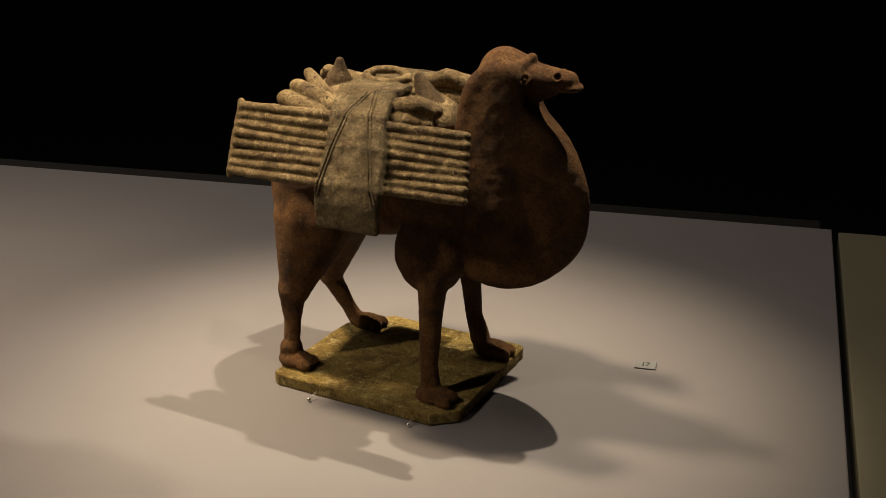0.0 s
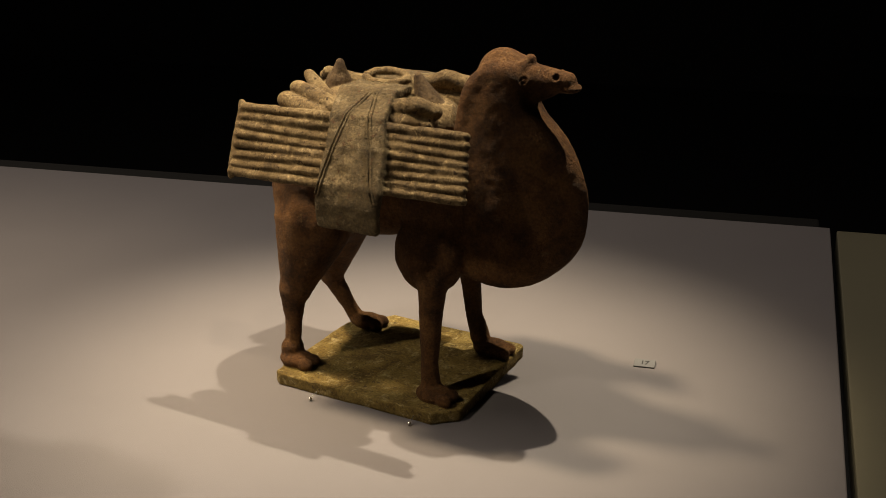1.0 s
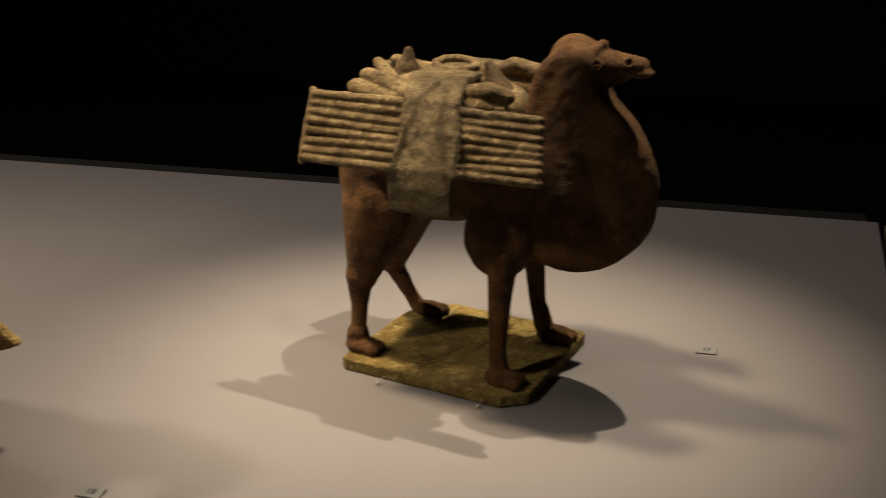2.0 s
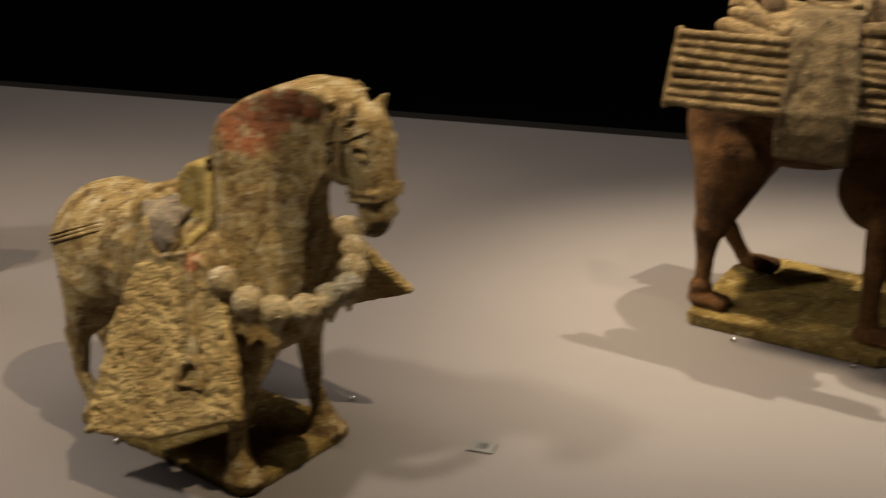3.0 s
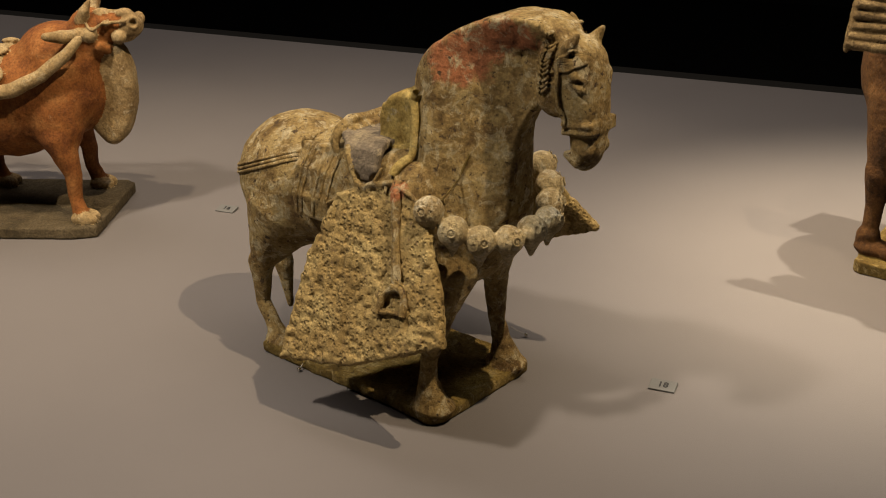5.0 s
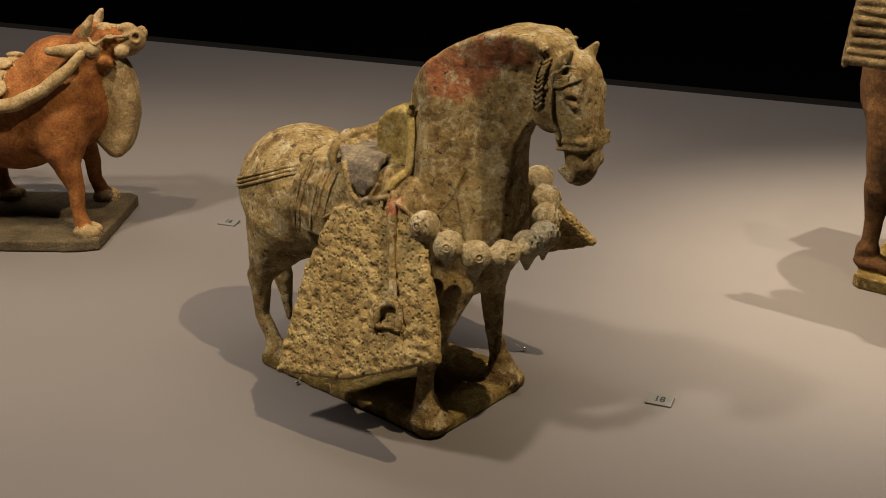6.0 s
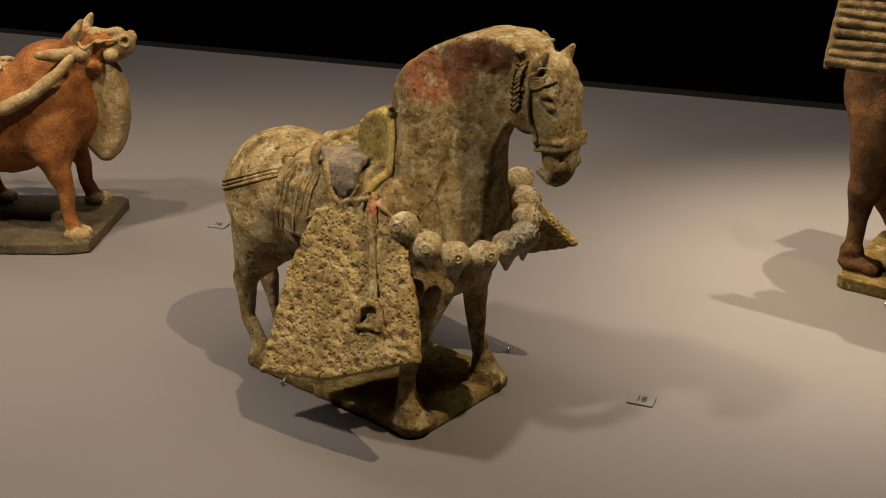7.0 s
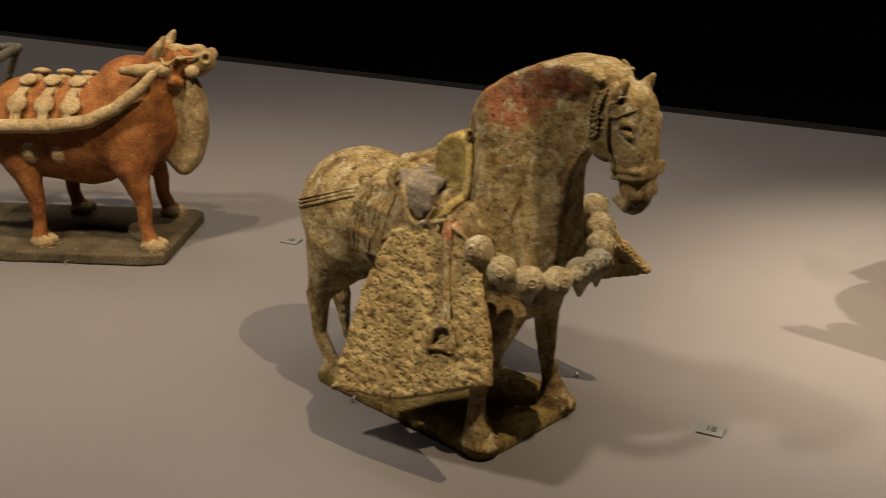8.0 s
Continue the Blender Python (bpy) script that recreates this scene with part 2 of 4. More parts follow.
class Clay:
    def __init__(self, lo, hi, step):
        self.lo, self.step = np.array(lo, np.float32), step
        self.n = np.ceil((np.array(hi) - np.array(lo)) / step).astype(int)
        self.f = np.full(self.n, 0.05, np.float32)
        self.forms, self.extra = [], []

    def put(self, fn, lo, hi, k=0.006, mat=0, cut=False):
        k *= 0.6
        pad = k + 3 * self.step
        a = np.clip(np.floor((np.array(lo) - pad - self.lo) / self.step).astype(int), 0, self.n)
        b = np.clip(np.ceil((np.array(hi) + pad - self.lo) / self.step).astype(int) + 1, 0, self.n)
        if (b <= a).any():
            return
        grid = np.stack(np.meshgrid(*[self.lo[i] + self.step * np.arange(a[i], b[i], dtype=np.float32) for i in range(3)], indexing="ij"), -1)
        box = tuple(slice(i, j) for i, j in zip(a, b))
        d, old = fn(grid).astype(np.float32), self.f[box]
        if cut:
            self.f[box] = np.maximum(old, -d)
            return
        if k > 0:
            h = np.clip(0.5 + 0.5 * (d - old) / k, 0, 1)
            self.f[box] = d * (1 - h) + old * h - k * h * (1 - h)
        else:
            self.f[box] = np.minimum(old, d)
        self.forms.append((fn, np.array(lo) - pad, np.array(hi) + pad, mat))

    def limb(self, points, k=0.006, mat=0, cut=False):
        """A tapered limb through (x, y, z, radius)."""
        rows = np.array(points, np.float32)

        def fn(g):
            best = None
            for p, q in zip(rows, rows[1:]):
                ab = q[:3] - p[:3]
                t = np.clip(((g - p[:3]) @ ab) / (ab @ ab + 1e-12), 0, 1)
                d = np.linalg.norm(g - p[:3] - t[..., None] * ab, axis=-1) - (p[3] + (q[3] - p[3]) * t)
                best = d if best is None else np.minimum(best, d)
            return best
        r = rows[:, 3:]
        self.put(fn, (rows[:, :3] - r).min(0), (rows[:, :3] + r).max(0), k, mat, cut)

    def egg(self, c, r, k=0.008, mat=0, rot=None, cut=False):
        c, r = np.array(c, np.float32), np.array(r, np.float32)
        rot = np.eye(3, dtype=np.float32) if rot is None else rot

        def fn(g):
            q = (g - c) @ rot
            k0 = np.linalg.norm(q / r, axis=-1)
            k1 = np.linalg.norm(q / (r * r), axis=-1) + 1e-6
            return k0 * (k0 - 1) / k1
        m = r.max()
        self.put(fn, c - m, c + m, k, mat, cut)

    def sheet(self, pts, half, r, k=0.005, mat=0, taper=None, smooth=2, inset=0.0):
        """An outline in the x-z plane, thick across y: half its thickness, r its rounding; taper(z) scales the thickness."""
        poly = outline(pts, smooth)

        def fn(g):
            d = outline_distance(g[..., 0], g[..., 2], poly)
            h = half if taper is None else half * taper(g[..., 0], g[..., 2])
            return rounded(d + inset, np.abs(g[..., 1]) - h, r)
        lo, hi = poly.min(0), poly.max(0)
        m = half * 1.5
        self.put(fn, (lo[0], -m, lo[1]), (hi[0], m, hi[1]), k, mat)

    def plate(self, corners, half, r, k=0.002, mat=0, smooth=1):
        """A flat plate through the corners given in space."""
        pts = np.array(corners, float)
        c = pts.mean(0)
        axes = np.linalg.svd(pts - c)[2]
        poly = outline((pts - c) @ axes[:2].T, smooth)
        c32, ax = c.astype(np.float32), axes.astype(np.float32)

        def fn(g):
            q = (g - c32) @ ax.T
            return rounded(outline_distance(q[..., 0], q[..., 1], poly), np.abs(q[..., 2]) - half, r)
        self.put(fn, pts.min(0) - half, pts.max(0) + half, k, mat)

    def ground_slab(self, pts, z0, z1, r=0.002, mat=0, smooth=0):
        poly = outline(pts, smooth)

        def fn(g):
            return rounded(outline_distance(g[..., 0], g[..., 1], poly), np.abs(g[..., 2] - (z0 + z1) / 2) - (z1 - z0) / 2, r)
        lo, hi = poly.min(0), poly.max(0)
        self.put(fn, (lo[0], lo[1], z0), (hi[0], hi[1], z1), 0.003, mat)

    def band(self, path, half, r=0.0015, k=0.002, mat=0):
        """A cloth or strap laid over: rows of (x, y, z, half width along x)."""
        for p, q in zip(path, path[1:]):
            a, b = np.array(p[1:3], np.float32), np.array(q[1:3], np.float32)

            def fn(g, a=a, b=b, p=p, q=q):
                ab = b - a
                w = g[..., 1:] - a
                t = np.clip((w @ ab) / (ab @ ab + 1e-12), 0, 1)
                d = np.linalg.norm(w - t[..., None] * ab, axis=-1) - half
                return rounded(np.abs(g[..., 0] - (p[0] + (q[0] - p[0]) * t)) - (p[3] + (q[3] - p[3]) * t), d, r)
            x0, x1 = min(p[0] - p[3], q[0] - q[3]), max(p[0] + p[3], q[0] + q[3])
            self.put(fn, (x0, min(p[1], q[1]) - half, min(p[2], q[2]) - half), (x1, max(p[1], q[1]) + half, max(p[2], q[2]) + half), k, mat)

    def ring(self, c, normal, big, small, k=0.001, mat=0, squash=1.0):
        c, nrm = np.array(c, np.float32), np.array(Vector(normal).normalized(), np.float32)

        def fn(g):
            q = g - c
            h = q @ nrm
            flat = q - h[..., None] * nrm
            flat = flat * np.array((1, squash, 1), np.float32)
            return np.sqrt((np.linalg.norm(flat, axis=-1) - big) ** 2 + h * h) - small
        m = big + small
        self.put(fn, c - m, c + m, k, mat)

    def sample(self, p):
        q = (p - self.lo) / self.step
        i = np.clip(np.floor(q).astype(int), 0, self.n - 2)
        f = np.clip(q - i, 0, 1)
        out = 0
        for a in (0, 1):
            for b in (0, 1):
                for c in (0, 1):
                    w = (f[:, 0] if a else 1 - f[:, 0]) * (f[:, 1] if b else 1 - f[:, 1]) * (f[:, 2] if c else 1 - f[:, 2])
                    out = out + w * self.f[i[:, 0] + a, i[:, 1] + b, i[:, 2] + c]
        return out

    def slope(self, p):
        e = self.step
        g = np.stack([self.sample(p + np.eye(3)[i] * e) - self.sample(p - np.eye(3)[i] * e) for i in range(3)], 1)
        return g / (np.linalg.norm(g, axis=1, keepdims=True) + 1e-9)

    def laid(self, points, count=40):
        """A smooth path through the points, dropped onto the surface, with the surface's normals."""
        pts = np.array(points, float)
        ctrl = np.vstack([2 * pts[0] - pts[1], pts, 2 * pts[-1] - pts[-2]])
        seg = len(pts) - 1
        out = []
        for s in np.linspace(0, seg - 1e-6, count):
            i, t = int(s), s - int(s)
            a, b, c, d = ctrl[i:i + 4]
            out.append(0.5 * (2 * b + (c - a) * t + (2 * a - 5 * b + 4 * c - d) * t * t + (3 * b - a - 3 * c + d) * t ** 3))
        p = np.array(out)
        for _ in range(8):
            p = p - np.clip(self.sample(p), -0.004, 0.004)[:, None] * self.slope(p)
        return p, self.slope(p)

    def strap(self, points, wide, thick, mat, count=40, rise=0.0, lines=1, gap=0.0):
        """A strap or ridge lying on the surface; lines: parallel ridges."""
        p, nrm = self.laid(points, count)
        tan = np.gradient(p, axis=0)
        tan /= np.linalg.norm(tan, axis=1, keepdims=True) + 1e-9
        side = np.cross(tan, nrm)
        side /= np.linalg.norm(side, axis=1, keepdims=True) + 1e-9
        angles = np.linspace(0, 2 * math.pi, 8, endpoint=False)
        for line in range(lines):
            off = (line - (lines - 1) / 2) * gap
            width = wide * (0.85 + 0.15 * np.sin(np.linspace(0, 9 + line, count)))
            rings = np.stack([p + side * (off + np.cos(a) * width[:, None]) + nrm * (rise + math.sin(a) * thick) for a in angles], 1)
            verts = rings.reshape(-1, 3)
            faces = [(i * 8 + j, i * 8 + (j + 1) % 8, (i + 1) * 8 + (j + 1) % 8, (i + 1) * 8 + j) for i in range(count - 1) for j in range(8)]
            self.extra.append((verts, faces, mat))

    def rosette(self, o, out, mat):
        """A pressed ring with petals round it."""
        side = out.cross(Vector((0, 0, 1))).normalized()
        upw = side.cross(out)

        def loop(centre, ax, ay, big, small, n=18, m=6):
            verts, faces = [], []
            for i in range(n):
                a = 2 * math.pi * i / n
                ring = ax * math.cos(a) + ay * math.sin(a)
                for j in range(m):
                    b = 2 * math.pi * j / m
                    verts.append(centre + ring * (big + small * math.cos(b)) + out * (small * math.sin(b)))
                    faces.append((i * m + j, ((i + 1) % n) * m + j, ((i + 1) % n) * m + (j + 1) % m, i * m + (j + 1) % m))
            self.extra.append((np.array(verts), faces, mat))
        loop(o, side, upw, 0.0028, 0.0007)
        for i in range(9):
            a = 2 * math.pi * i / 9
            r = side * math.cos(a) + upw * math.sin(a)
            t = upw * math.cos(a) - side * math.sin(a)
            loop(o + r * 0.0060 - out * 0.0021, r * 1.9, t * 0.7, 0.0005, 0.00035, 8, 5)

    def surface(self):
        """The surface of the clay as vertices and quads: one vertex in each cell that it crosses."""
        f = self.f
        s = f < 0
        n = np.array(f.shape) - 1
        c = [s[a:n[0] + a, b:n[1] + b, d:n[2] + d] for a in (0, 1) for b in (0, 1) for d in (0, 1)]
        total = sum(x.astype(np.int8) for x in c)
        cells = np.argwhere((total > 0) & (total < 8))
        index = np.full(n, -1, np.int64)
        index[tuple(cells.T)] = np.arange(len(cells))
        acc, cnt = np.zeros((len(cells), 3)), np.zeros(len(cells))
        corners = [np.array((a, b, d)) for a in (0, 1) for b in (0, 1) for d in (0, 1)]
        vals = [f[tuple((cells + k).T)] for k in corners]
        for i in range(8):
            for j in range(i + 1, 8):
                if np.abs(corners[i] - corners[j]).sum() != 1:
                    continue
                cross = (vals[i] < 0) != (vals[j] < 0)
                t = vals[i] / (vals[i] - vals[j] + 1e-12)
                pt = corners[i] + t[:, None] * (corners[j] - corners[i])
                acc[cross] += pt[cross]
                cnt[cross] += 1
        verts = self.lo + self.step * (cells + acc / cnt[:, None])
        quads = []
        for ax in range(3):
            o1, o2 = [i for i in range(3) if i != ax]
            lo = [slice(None)] * 3
            hi = [slice(None)] * 3
            lo[ax], hi[ax] = slice(0, -1), slice(1, None)
            a, b = s[tuple(lo)], s[tuple(hi)]
            e = np.argwhere(a != b)
            ok = (e[:, o1] > 0) & (e[:, o2] > 0) & (e[:, o1] < n[o1]) & (e[:, o2] < n[o2])
            e = e[ok]
            inside = s[tuple(e.T)]
            d1, d2 = np.eye(3, dtype=int)[o1], np.eye(3, dtype=int)[o2]
            q = np.stack([index[tuple((e - d1 - d2).T)], index[tuple((e - d2).T)], index[tuple(e.T)], index[tuple((e - d1).T)]], 1)
            flip = inside if ax != 1 else ~inside
            q[~flip] = q[~flip][:, ::-1]
            quads.append(q)
        return verts, np.vstack(quads)

    def which(self, verts):
        best, mat = np.full(len(verts), 1e9), np.zeros(len(verts), int)
        for fn, lo, hi, m in self.forms:
            near = np.nonzero(((verts >= lo) & (verts <= hi)).all(1))[0]
            if len(near):
                d = fn(verts[near].astype(np.float32))
                closer = d < best[near]
                best[near[closer]], mat[near[closer]] = d[closer], m
        return mat

    def finish(self, name, place, mats, wear, paint=None):
        """One mesh: the surface, roughened by wear(points, material) along its normals, and the straps laid on it."""
        verts, quads = self.surface()
        mat = self.which(verts)
        shift = 0.0004 * lattice_noise(verts, 0.011, 3) + 0.0002 * lattice_noise(verts, 0.004, 5)
        shift = shift + wear(verts, mat)
        verts = verts + shift[:, None] * self.slope(verts)
        mask = np.zeros(len(verts)) if paint is None else paint(verts)
        all_v, all_f, all_m, masks = [verts], quads.tolist(), mat[quads[:, 0]].tolist(), [mask]
        base = len(verts)
        for v, f, m in self.extra:
            all_v.append(v)
            all_f += [tuple(i + base for i in q) for q in f]
            all_m += [m] * len(f)
            masks.append(np.zeros(len(v)) if paint is None else paint(v))
            base += len(v)
        data = bpy.data.meshes.new(name)
        data.from_pydata(np.vstack(all_v).tolist(), [], all_f)
        for m in mats:
            data.materials.append(m)
        data.polygons.foreach_set("material_index", np.array(all_m, np.int32))
        data.polygons.foreach_set("use_smooth", np.ones(len(all_f), bool))
        layer = data.attributes.new("paint", "FLOAT", "POINT")
        layer.data.foreach_set("value", np.concatenate(masks).astype(np.float32))
        data.update()
        ob = new(name, data)
        ob.matrix_world = place
        return ob


def blob(p, c, r):
    return np.exp(-(((p - np.array(c)) / np.array(r)) ** 2).sum(1))


# ---- the camel with its packs ----
def camel():
    c = Clay((-0.155, -0.13, -0.004), (0.20, 0.125, 0.335), 0.0014)
    BODY, PACK, CLOTH, SLAB, HUMP = range(5)
    c.ground_slab([(-0.092, -0.077), (-0.086, -0.081), (0.078, -0.083), (0.098, -0.066), (0.092, 0.076), (0.086, 0.08), (-0.058, 0.082), (-0.092, 0.045)], 0.0, 0.012, 0.0008, SLAB)
    # trunk
    c.egg((-0.03, 0, 0.192), (0.095, 0.050, 0.055), 0.008, BODY)
    c.egg((-0.082, 0, 0.172), (0.047, 0.047, 0.060), 0.008, BODY)
    c.egg((0.055, 0, 0.182), (0.050, 0.047, 0.056), 0.008, BODY)
    # hind legs
    c.limb([(-0.077, -0.026, 0.142, 0.037), (-0.085, -0.047, 0.086, 0.0150)], 0.012, BODY)
    c.limb([(-0.0875, -0.048, 0.086, 0.0135), (-0.088, -0.050, 0.055, 0.0080), (-0.089, -0.053, 0.022, 0.0075)], 0.006, BODY)
    c.limb([(-0.089, -0.053, 0.027, 0.0105), (-0.089, -0.053, 0.024, 0.0105)], 0.002, BODY)
    c.egg((-0.082, -0.056, 0.017), (0.018, 0.0135, 0.0075), 0.004, BODY)
    c.limb([(-0.080, 0.024, 0.142, 0.036), (-0.106, 0.042, 0.064, 0.012)], 0.012, BODY)
    c.limb([(-0.107, 0.042, 0.064, 0.0105), (-0.090, 0.046, 0.032, 0.0072), (-0.082, 0.047, 0.02, 0.008)], 0.005, BODY)
    c.egg((-0.069, 0.047, 0.018), (0.018, 0.013, 0.0075), 0.004, BODY)
    # front legs
    c.egg((0.052, -0.034, 0.140), (0.033, 0.023, 0.037), 0.008, BODY)
    c.limb([(0.062, -0.046, 0.128, 0.015), (0.061, -0.049, 0.095, 0.0108), (0.060, -0.052, 0.045, 0.0080), (0.062, -0.054, 0.02, 0.009)], 0.006, BODY)
    c.egg((0.068, -0.058, 0.017), (0.018, 0.014, 0.0075), 0.004, BODY)
    c.egg((0.056, 0.036, 0.14), (0.028, 0.024, 0.034), 0.010, BODY)
    c.limb([(0.052, 0.042, 0.12, 0.013), (0.051, 0.045, 0.087, 0.0095), (0.054, 0.046, 0.05, 0.0080), (0.06, 0.047, 0.028, 0.0095)], 0.006, BODY)
    c.egg((0.072, 0.048, 0.018), (0.019, 0.014, 0.0085), 0.004, BODY)
    for x, y in ((-0.068, -0.058), (0.082, -0.061), (-0.056, 0.047), (0.086, 0.048)):
        for dy in (-0.006, 0.006):
            c.egg((x, y + dy, 0.017), (0.008, 0.006, 0.006), 0.002, BODY)
    # neck with its deep dewlap
    c.sheet([(0.060, 0.15), (0.066, 0.22), (0.067, 0.268), (0.075, 0.295), (0.092, 0.313), (0.110, 0.319), (0.130, 0.316), (0.139, 0.300), (0.136, 0.283), (0.142, 0.269),
             (0.164, 0.254), (0.181, 0.231), (0.192, 0.206), (0.193, 0.180), (0.185, 0.153), (0.169, 0.131), (0.147, 0.116), (0.121, 0.111), (0.093, 0.114), (0.070, 0.122)],
            0.030, 0.010, 0.006, BODY, lambda x, z: np.clip(1.15 - 2.6 * (z - 0.19), 0.82, 1.15) * (1 - 0.88 * np.clip((x - 0.110) / 0.078, 0, 1) ** 1.6), inset=0.005)
    # head
    c.limb([(0.100, 0, 0.250, 0.030), (0.106, 0, 0.280, 0.027), (0.107, 0, 0.2985, 0.0220)], 0.006, BODY)
    c.limb([(0.118, 0, 0.296, 0.0185), (0.143, 0, 0.2970, 0.0115), (0.164, 0, 0.2970, 0.0088)], 0.005, BODY)
    c.limb([(0.122, 0, 0.284, 0.0145), (0.150, 0, 0.290, 0.0065)], 0.004, BODY)
    c.egg((0.168, 0, 0.2925), (0.009, 0.0092, 0.0042), 0.003, BODY)
    for side in (-1, 1):
        c.limb([(0.1310, 0, 0.3125, 0.0044), (0.128, side * 0.009, 0.3090, 0.0036), (0.120, side * 0.0155, 0.3015, 0.0020), (0.112, side * 0.0195, 0.294, 0.0012)], 0.004, BODY)
    for side in (-1, 1):
        c.ring((0.132, side * 0.0150, 0.2985), (0.25, side, 0.35), 0.0042, 0.0013, 0.001, BODY)
        c.egg((0.132, side * 0.0158, 0.2985), (0.0034, 0.0026, 0.0028), 0, BODY, cut=True)
        c.egg((0.132, side * 0.0150, 0.2983), (0.0021, 0.0018, 0.0019), 0.0004, BODY)
        c.ring((0.158, side * 0.0080, 0.3015), (0.15, side, 0.55), 0.0034, 0.0013, 0.001, BODY)
        c.egg((0.158, side * 0.0088, 0.302), (0.0027, 0.0035, 0.0027), 0, BODY, cut=True)
        c.egg((0.108, side * 0.0235, 0.292), (0.009, 0.0035, 0.005), 0.002, BODY, turn(ry=-30))
    c.limb([(0.146, -0.012, 0.2905, 0.0012), (0.170, -0.0095, 0.2898, 0.0011), (0.177, 0, 0.2898, 0.001)], 0, BODY, cut=True)
    # packed frames of rods on both flanks
    for side in (-1, 1):
        for i in range(8):
            k = i / 7
            y, za, zb = side * (0.064 + 0.022 * k), 0.261 - 0.055 * k, 0.259 - 0.045 * k
            wob = 0.0011 * math.sin(5 * i + side)
            c.limb([(-0.1185, y, za + wob, 0.0041), (-0.04, y - side * 0.001, 0.66 * za + 0.34 * zb - wob, 0.0045), (0.04, y, 0.34 * za + 0.66 * zb + wob, 0.0044), (0.105 + 0.008 * k, y, zb - wob, 0.0039)], 0.0006, PACK)
        c.limb([(-0.1190, side * 0.064, 0.264, 0.0030), (-0.1195, side * 0.087, 0.203, 0.0030)], 0.0008, PACK)
        c.plate([(-0.115, side * 0.057, 0.258), (0.102, side * 0.057, 0.257), (0.110, side * 0.078, 0.214), (-0.115, side * 0.078, 0.206)], 0.0045, 0.002, 0.001, PACK, 0)
        c.plate([(-0.06, side * 0.03, 0.262), (0.06, side * 0.03, 0.262), (0.06, side * 0.075, 0.220), (-0.07, side * 0.075, 0.220)], 0.008, 0.004, 0.004, PACK, 0)
    c.egg((-0.012, 0, 0.250), (0.075, 0.056, 0.027), 0.006, PACK)
    # humps
    c.limb([(-0.064, 0.004, 0.252, 0.017), (-0.062, 0.006, 0.274, 0.0115), (-0.060, 0.006, 0.291, 0.0042)], 0.003, HUMP)
    c.limb([(0.046, 0, 0.240, 0.017), (0.034, 0, 0.266, 0.0120), (0.025, 0, 0.287, 0.0045)], 0.003, HUMP)
    # rolls and skins tied on top
    for path in ([(-0.088, -0.040, 0.264, 0.0085), (-0.066, -0.045, 0.259, 0.0095), (-0.044, -0.046, 0.255, 0.010)],
                 [(-0.083, -0.030, 0.274, 0.0065), (-0.062, -0.034, 0.269, 0.0085), (-0.038, -0.040, 0.262, 0.0095)],
                 [(-0.083, -0.010, 0.281, 0.0052), (-0.070, -0.016, 0.272, 0.007), (-0.055, -0.024, 0.262, 0.008)],
                 [(-0.078, 0.014, 0.279, 0.006), (-0.060, 0.022, 0.272, 0.008), (-0.03, 0.026, 0.268, 0.008)],
                 [(-0.085, 0.034, 0.266, 0.008), (-0.045, 0.042, 0.262, 0.0095)],
                 [(0.030, -0.043, 0.271, 0.0072), (0.048, -0.045, 0.274, 0.0082), (0.063, -0.040, 0.270, 0.0068)],
                 [(0.026, -0.048, 0.260, 0.0075), (0.044, -0.050, 0.261, 0.0082), (0.060, -0.046, 0.259, 0.007)],
                 [(0.012, 0.024, 0.273, 0.008), (0.035, 0.030, 0.280, 0.0088), (0.058, 0.034, 0.276, 0.008), (0.070, 0.034, 0.266, 0.007)],
                 [(0.018, 0.022, 0.262, 0.009), (0.040, 0.028, 0.262, 0.009), (0.066, 0.032, 0.258, 0.008)]):
        c.limb(path, 0.0012, PACK)
    c.ring((-0.010, 0.004, 0.283), (0.05, -0.12, 1), 0.019, 0.0042, 0.001, PACK, 1.25)
    c.ring((-0.010, 0.004, 0.276), (0.05, -0.12, 1), 0.022, 0.0050, 0.001, PACK, 1.25)
    # long cloth hanging over the near side, and its twin beyond
    for side in (-1, 1):
        c.band([(-0.004, side * 0.010, 0.278, 0.027), (-0.003, side * 0.038, 0.279, 0.028), (0.004, side * 0.066, 0.264, 0.027), (0.010, side * 0.080, 0.242, 0.029), (0.011, side * 0.0945, 0.212, 0.031),
                (0.010, side * 0.0975, 0.197, 0.031), (0.010, side * 0.0978, 0.179, 0.030)], 0.0042, 0.002, 0.0006, CLOTH)
    c.strap([(0.002, -0.045, 0.284), (-0.004, -0.066, 0.270), (-0.010, -0.084, 0.245), (-0.015, -0.096, 0.222), (-0.018, -0.099, 0.204)], 0.0011, 0.0011, CLOTH, 50, 0.0002, 2, 0.0032)
    c.strap([(0.008, -0.045, 0.284), (0.017, -0.070, 0.265), (0.026, -0.086, 0.240), (0.033, -0.097, 0.215), (0.038, -0.099, 0.202)], 0.0011, 0.0011, CLOTH, 50, 0.0002, 2, 0.0032)
    for i in range(14):
        a = 2 * math.pi * i / 14
        c.egg((-0.010 + 0.019 * math.cos(a), 0.004 + 0.0155 * math.sin(a), 0.287), (0.0013, 0.0013, 0.0016), 0, PACK, cut=True)

    def wear(p, m):
        return np.where(m == SLAB, 0.0003, np.where(m == CLOTH, 0.0006, np.where(m == PACK, 0.0006, 0.0003))) * lattice_noise(p, 0.007, 8)
    ob = c.finish("camel_statue", pose(-0.254, 1.0752, 0, 0, 0, -13.5), [CAMEL_CLAY, CAMEL_PACK, CAMEL_CLOTH, SLAB_CLAY, CAMEL_HUMP], wear)
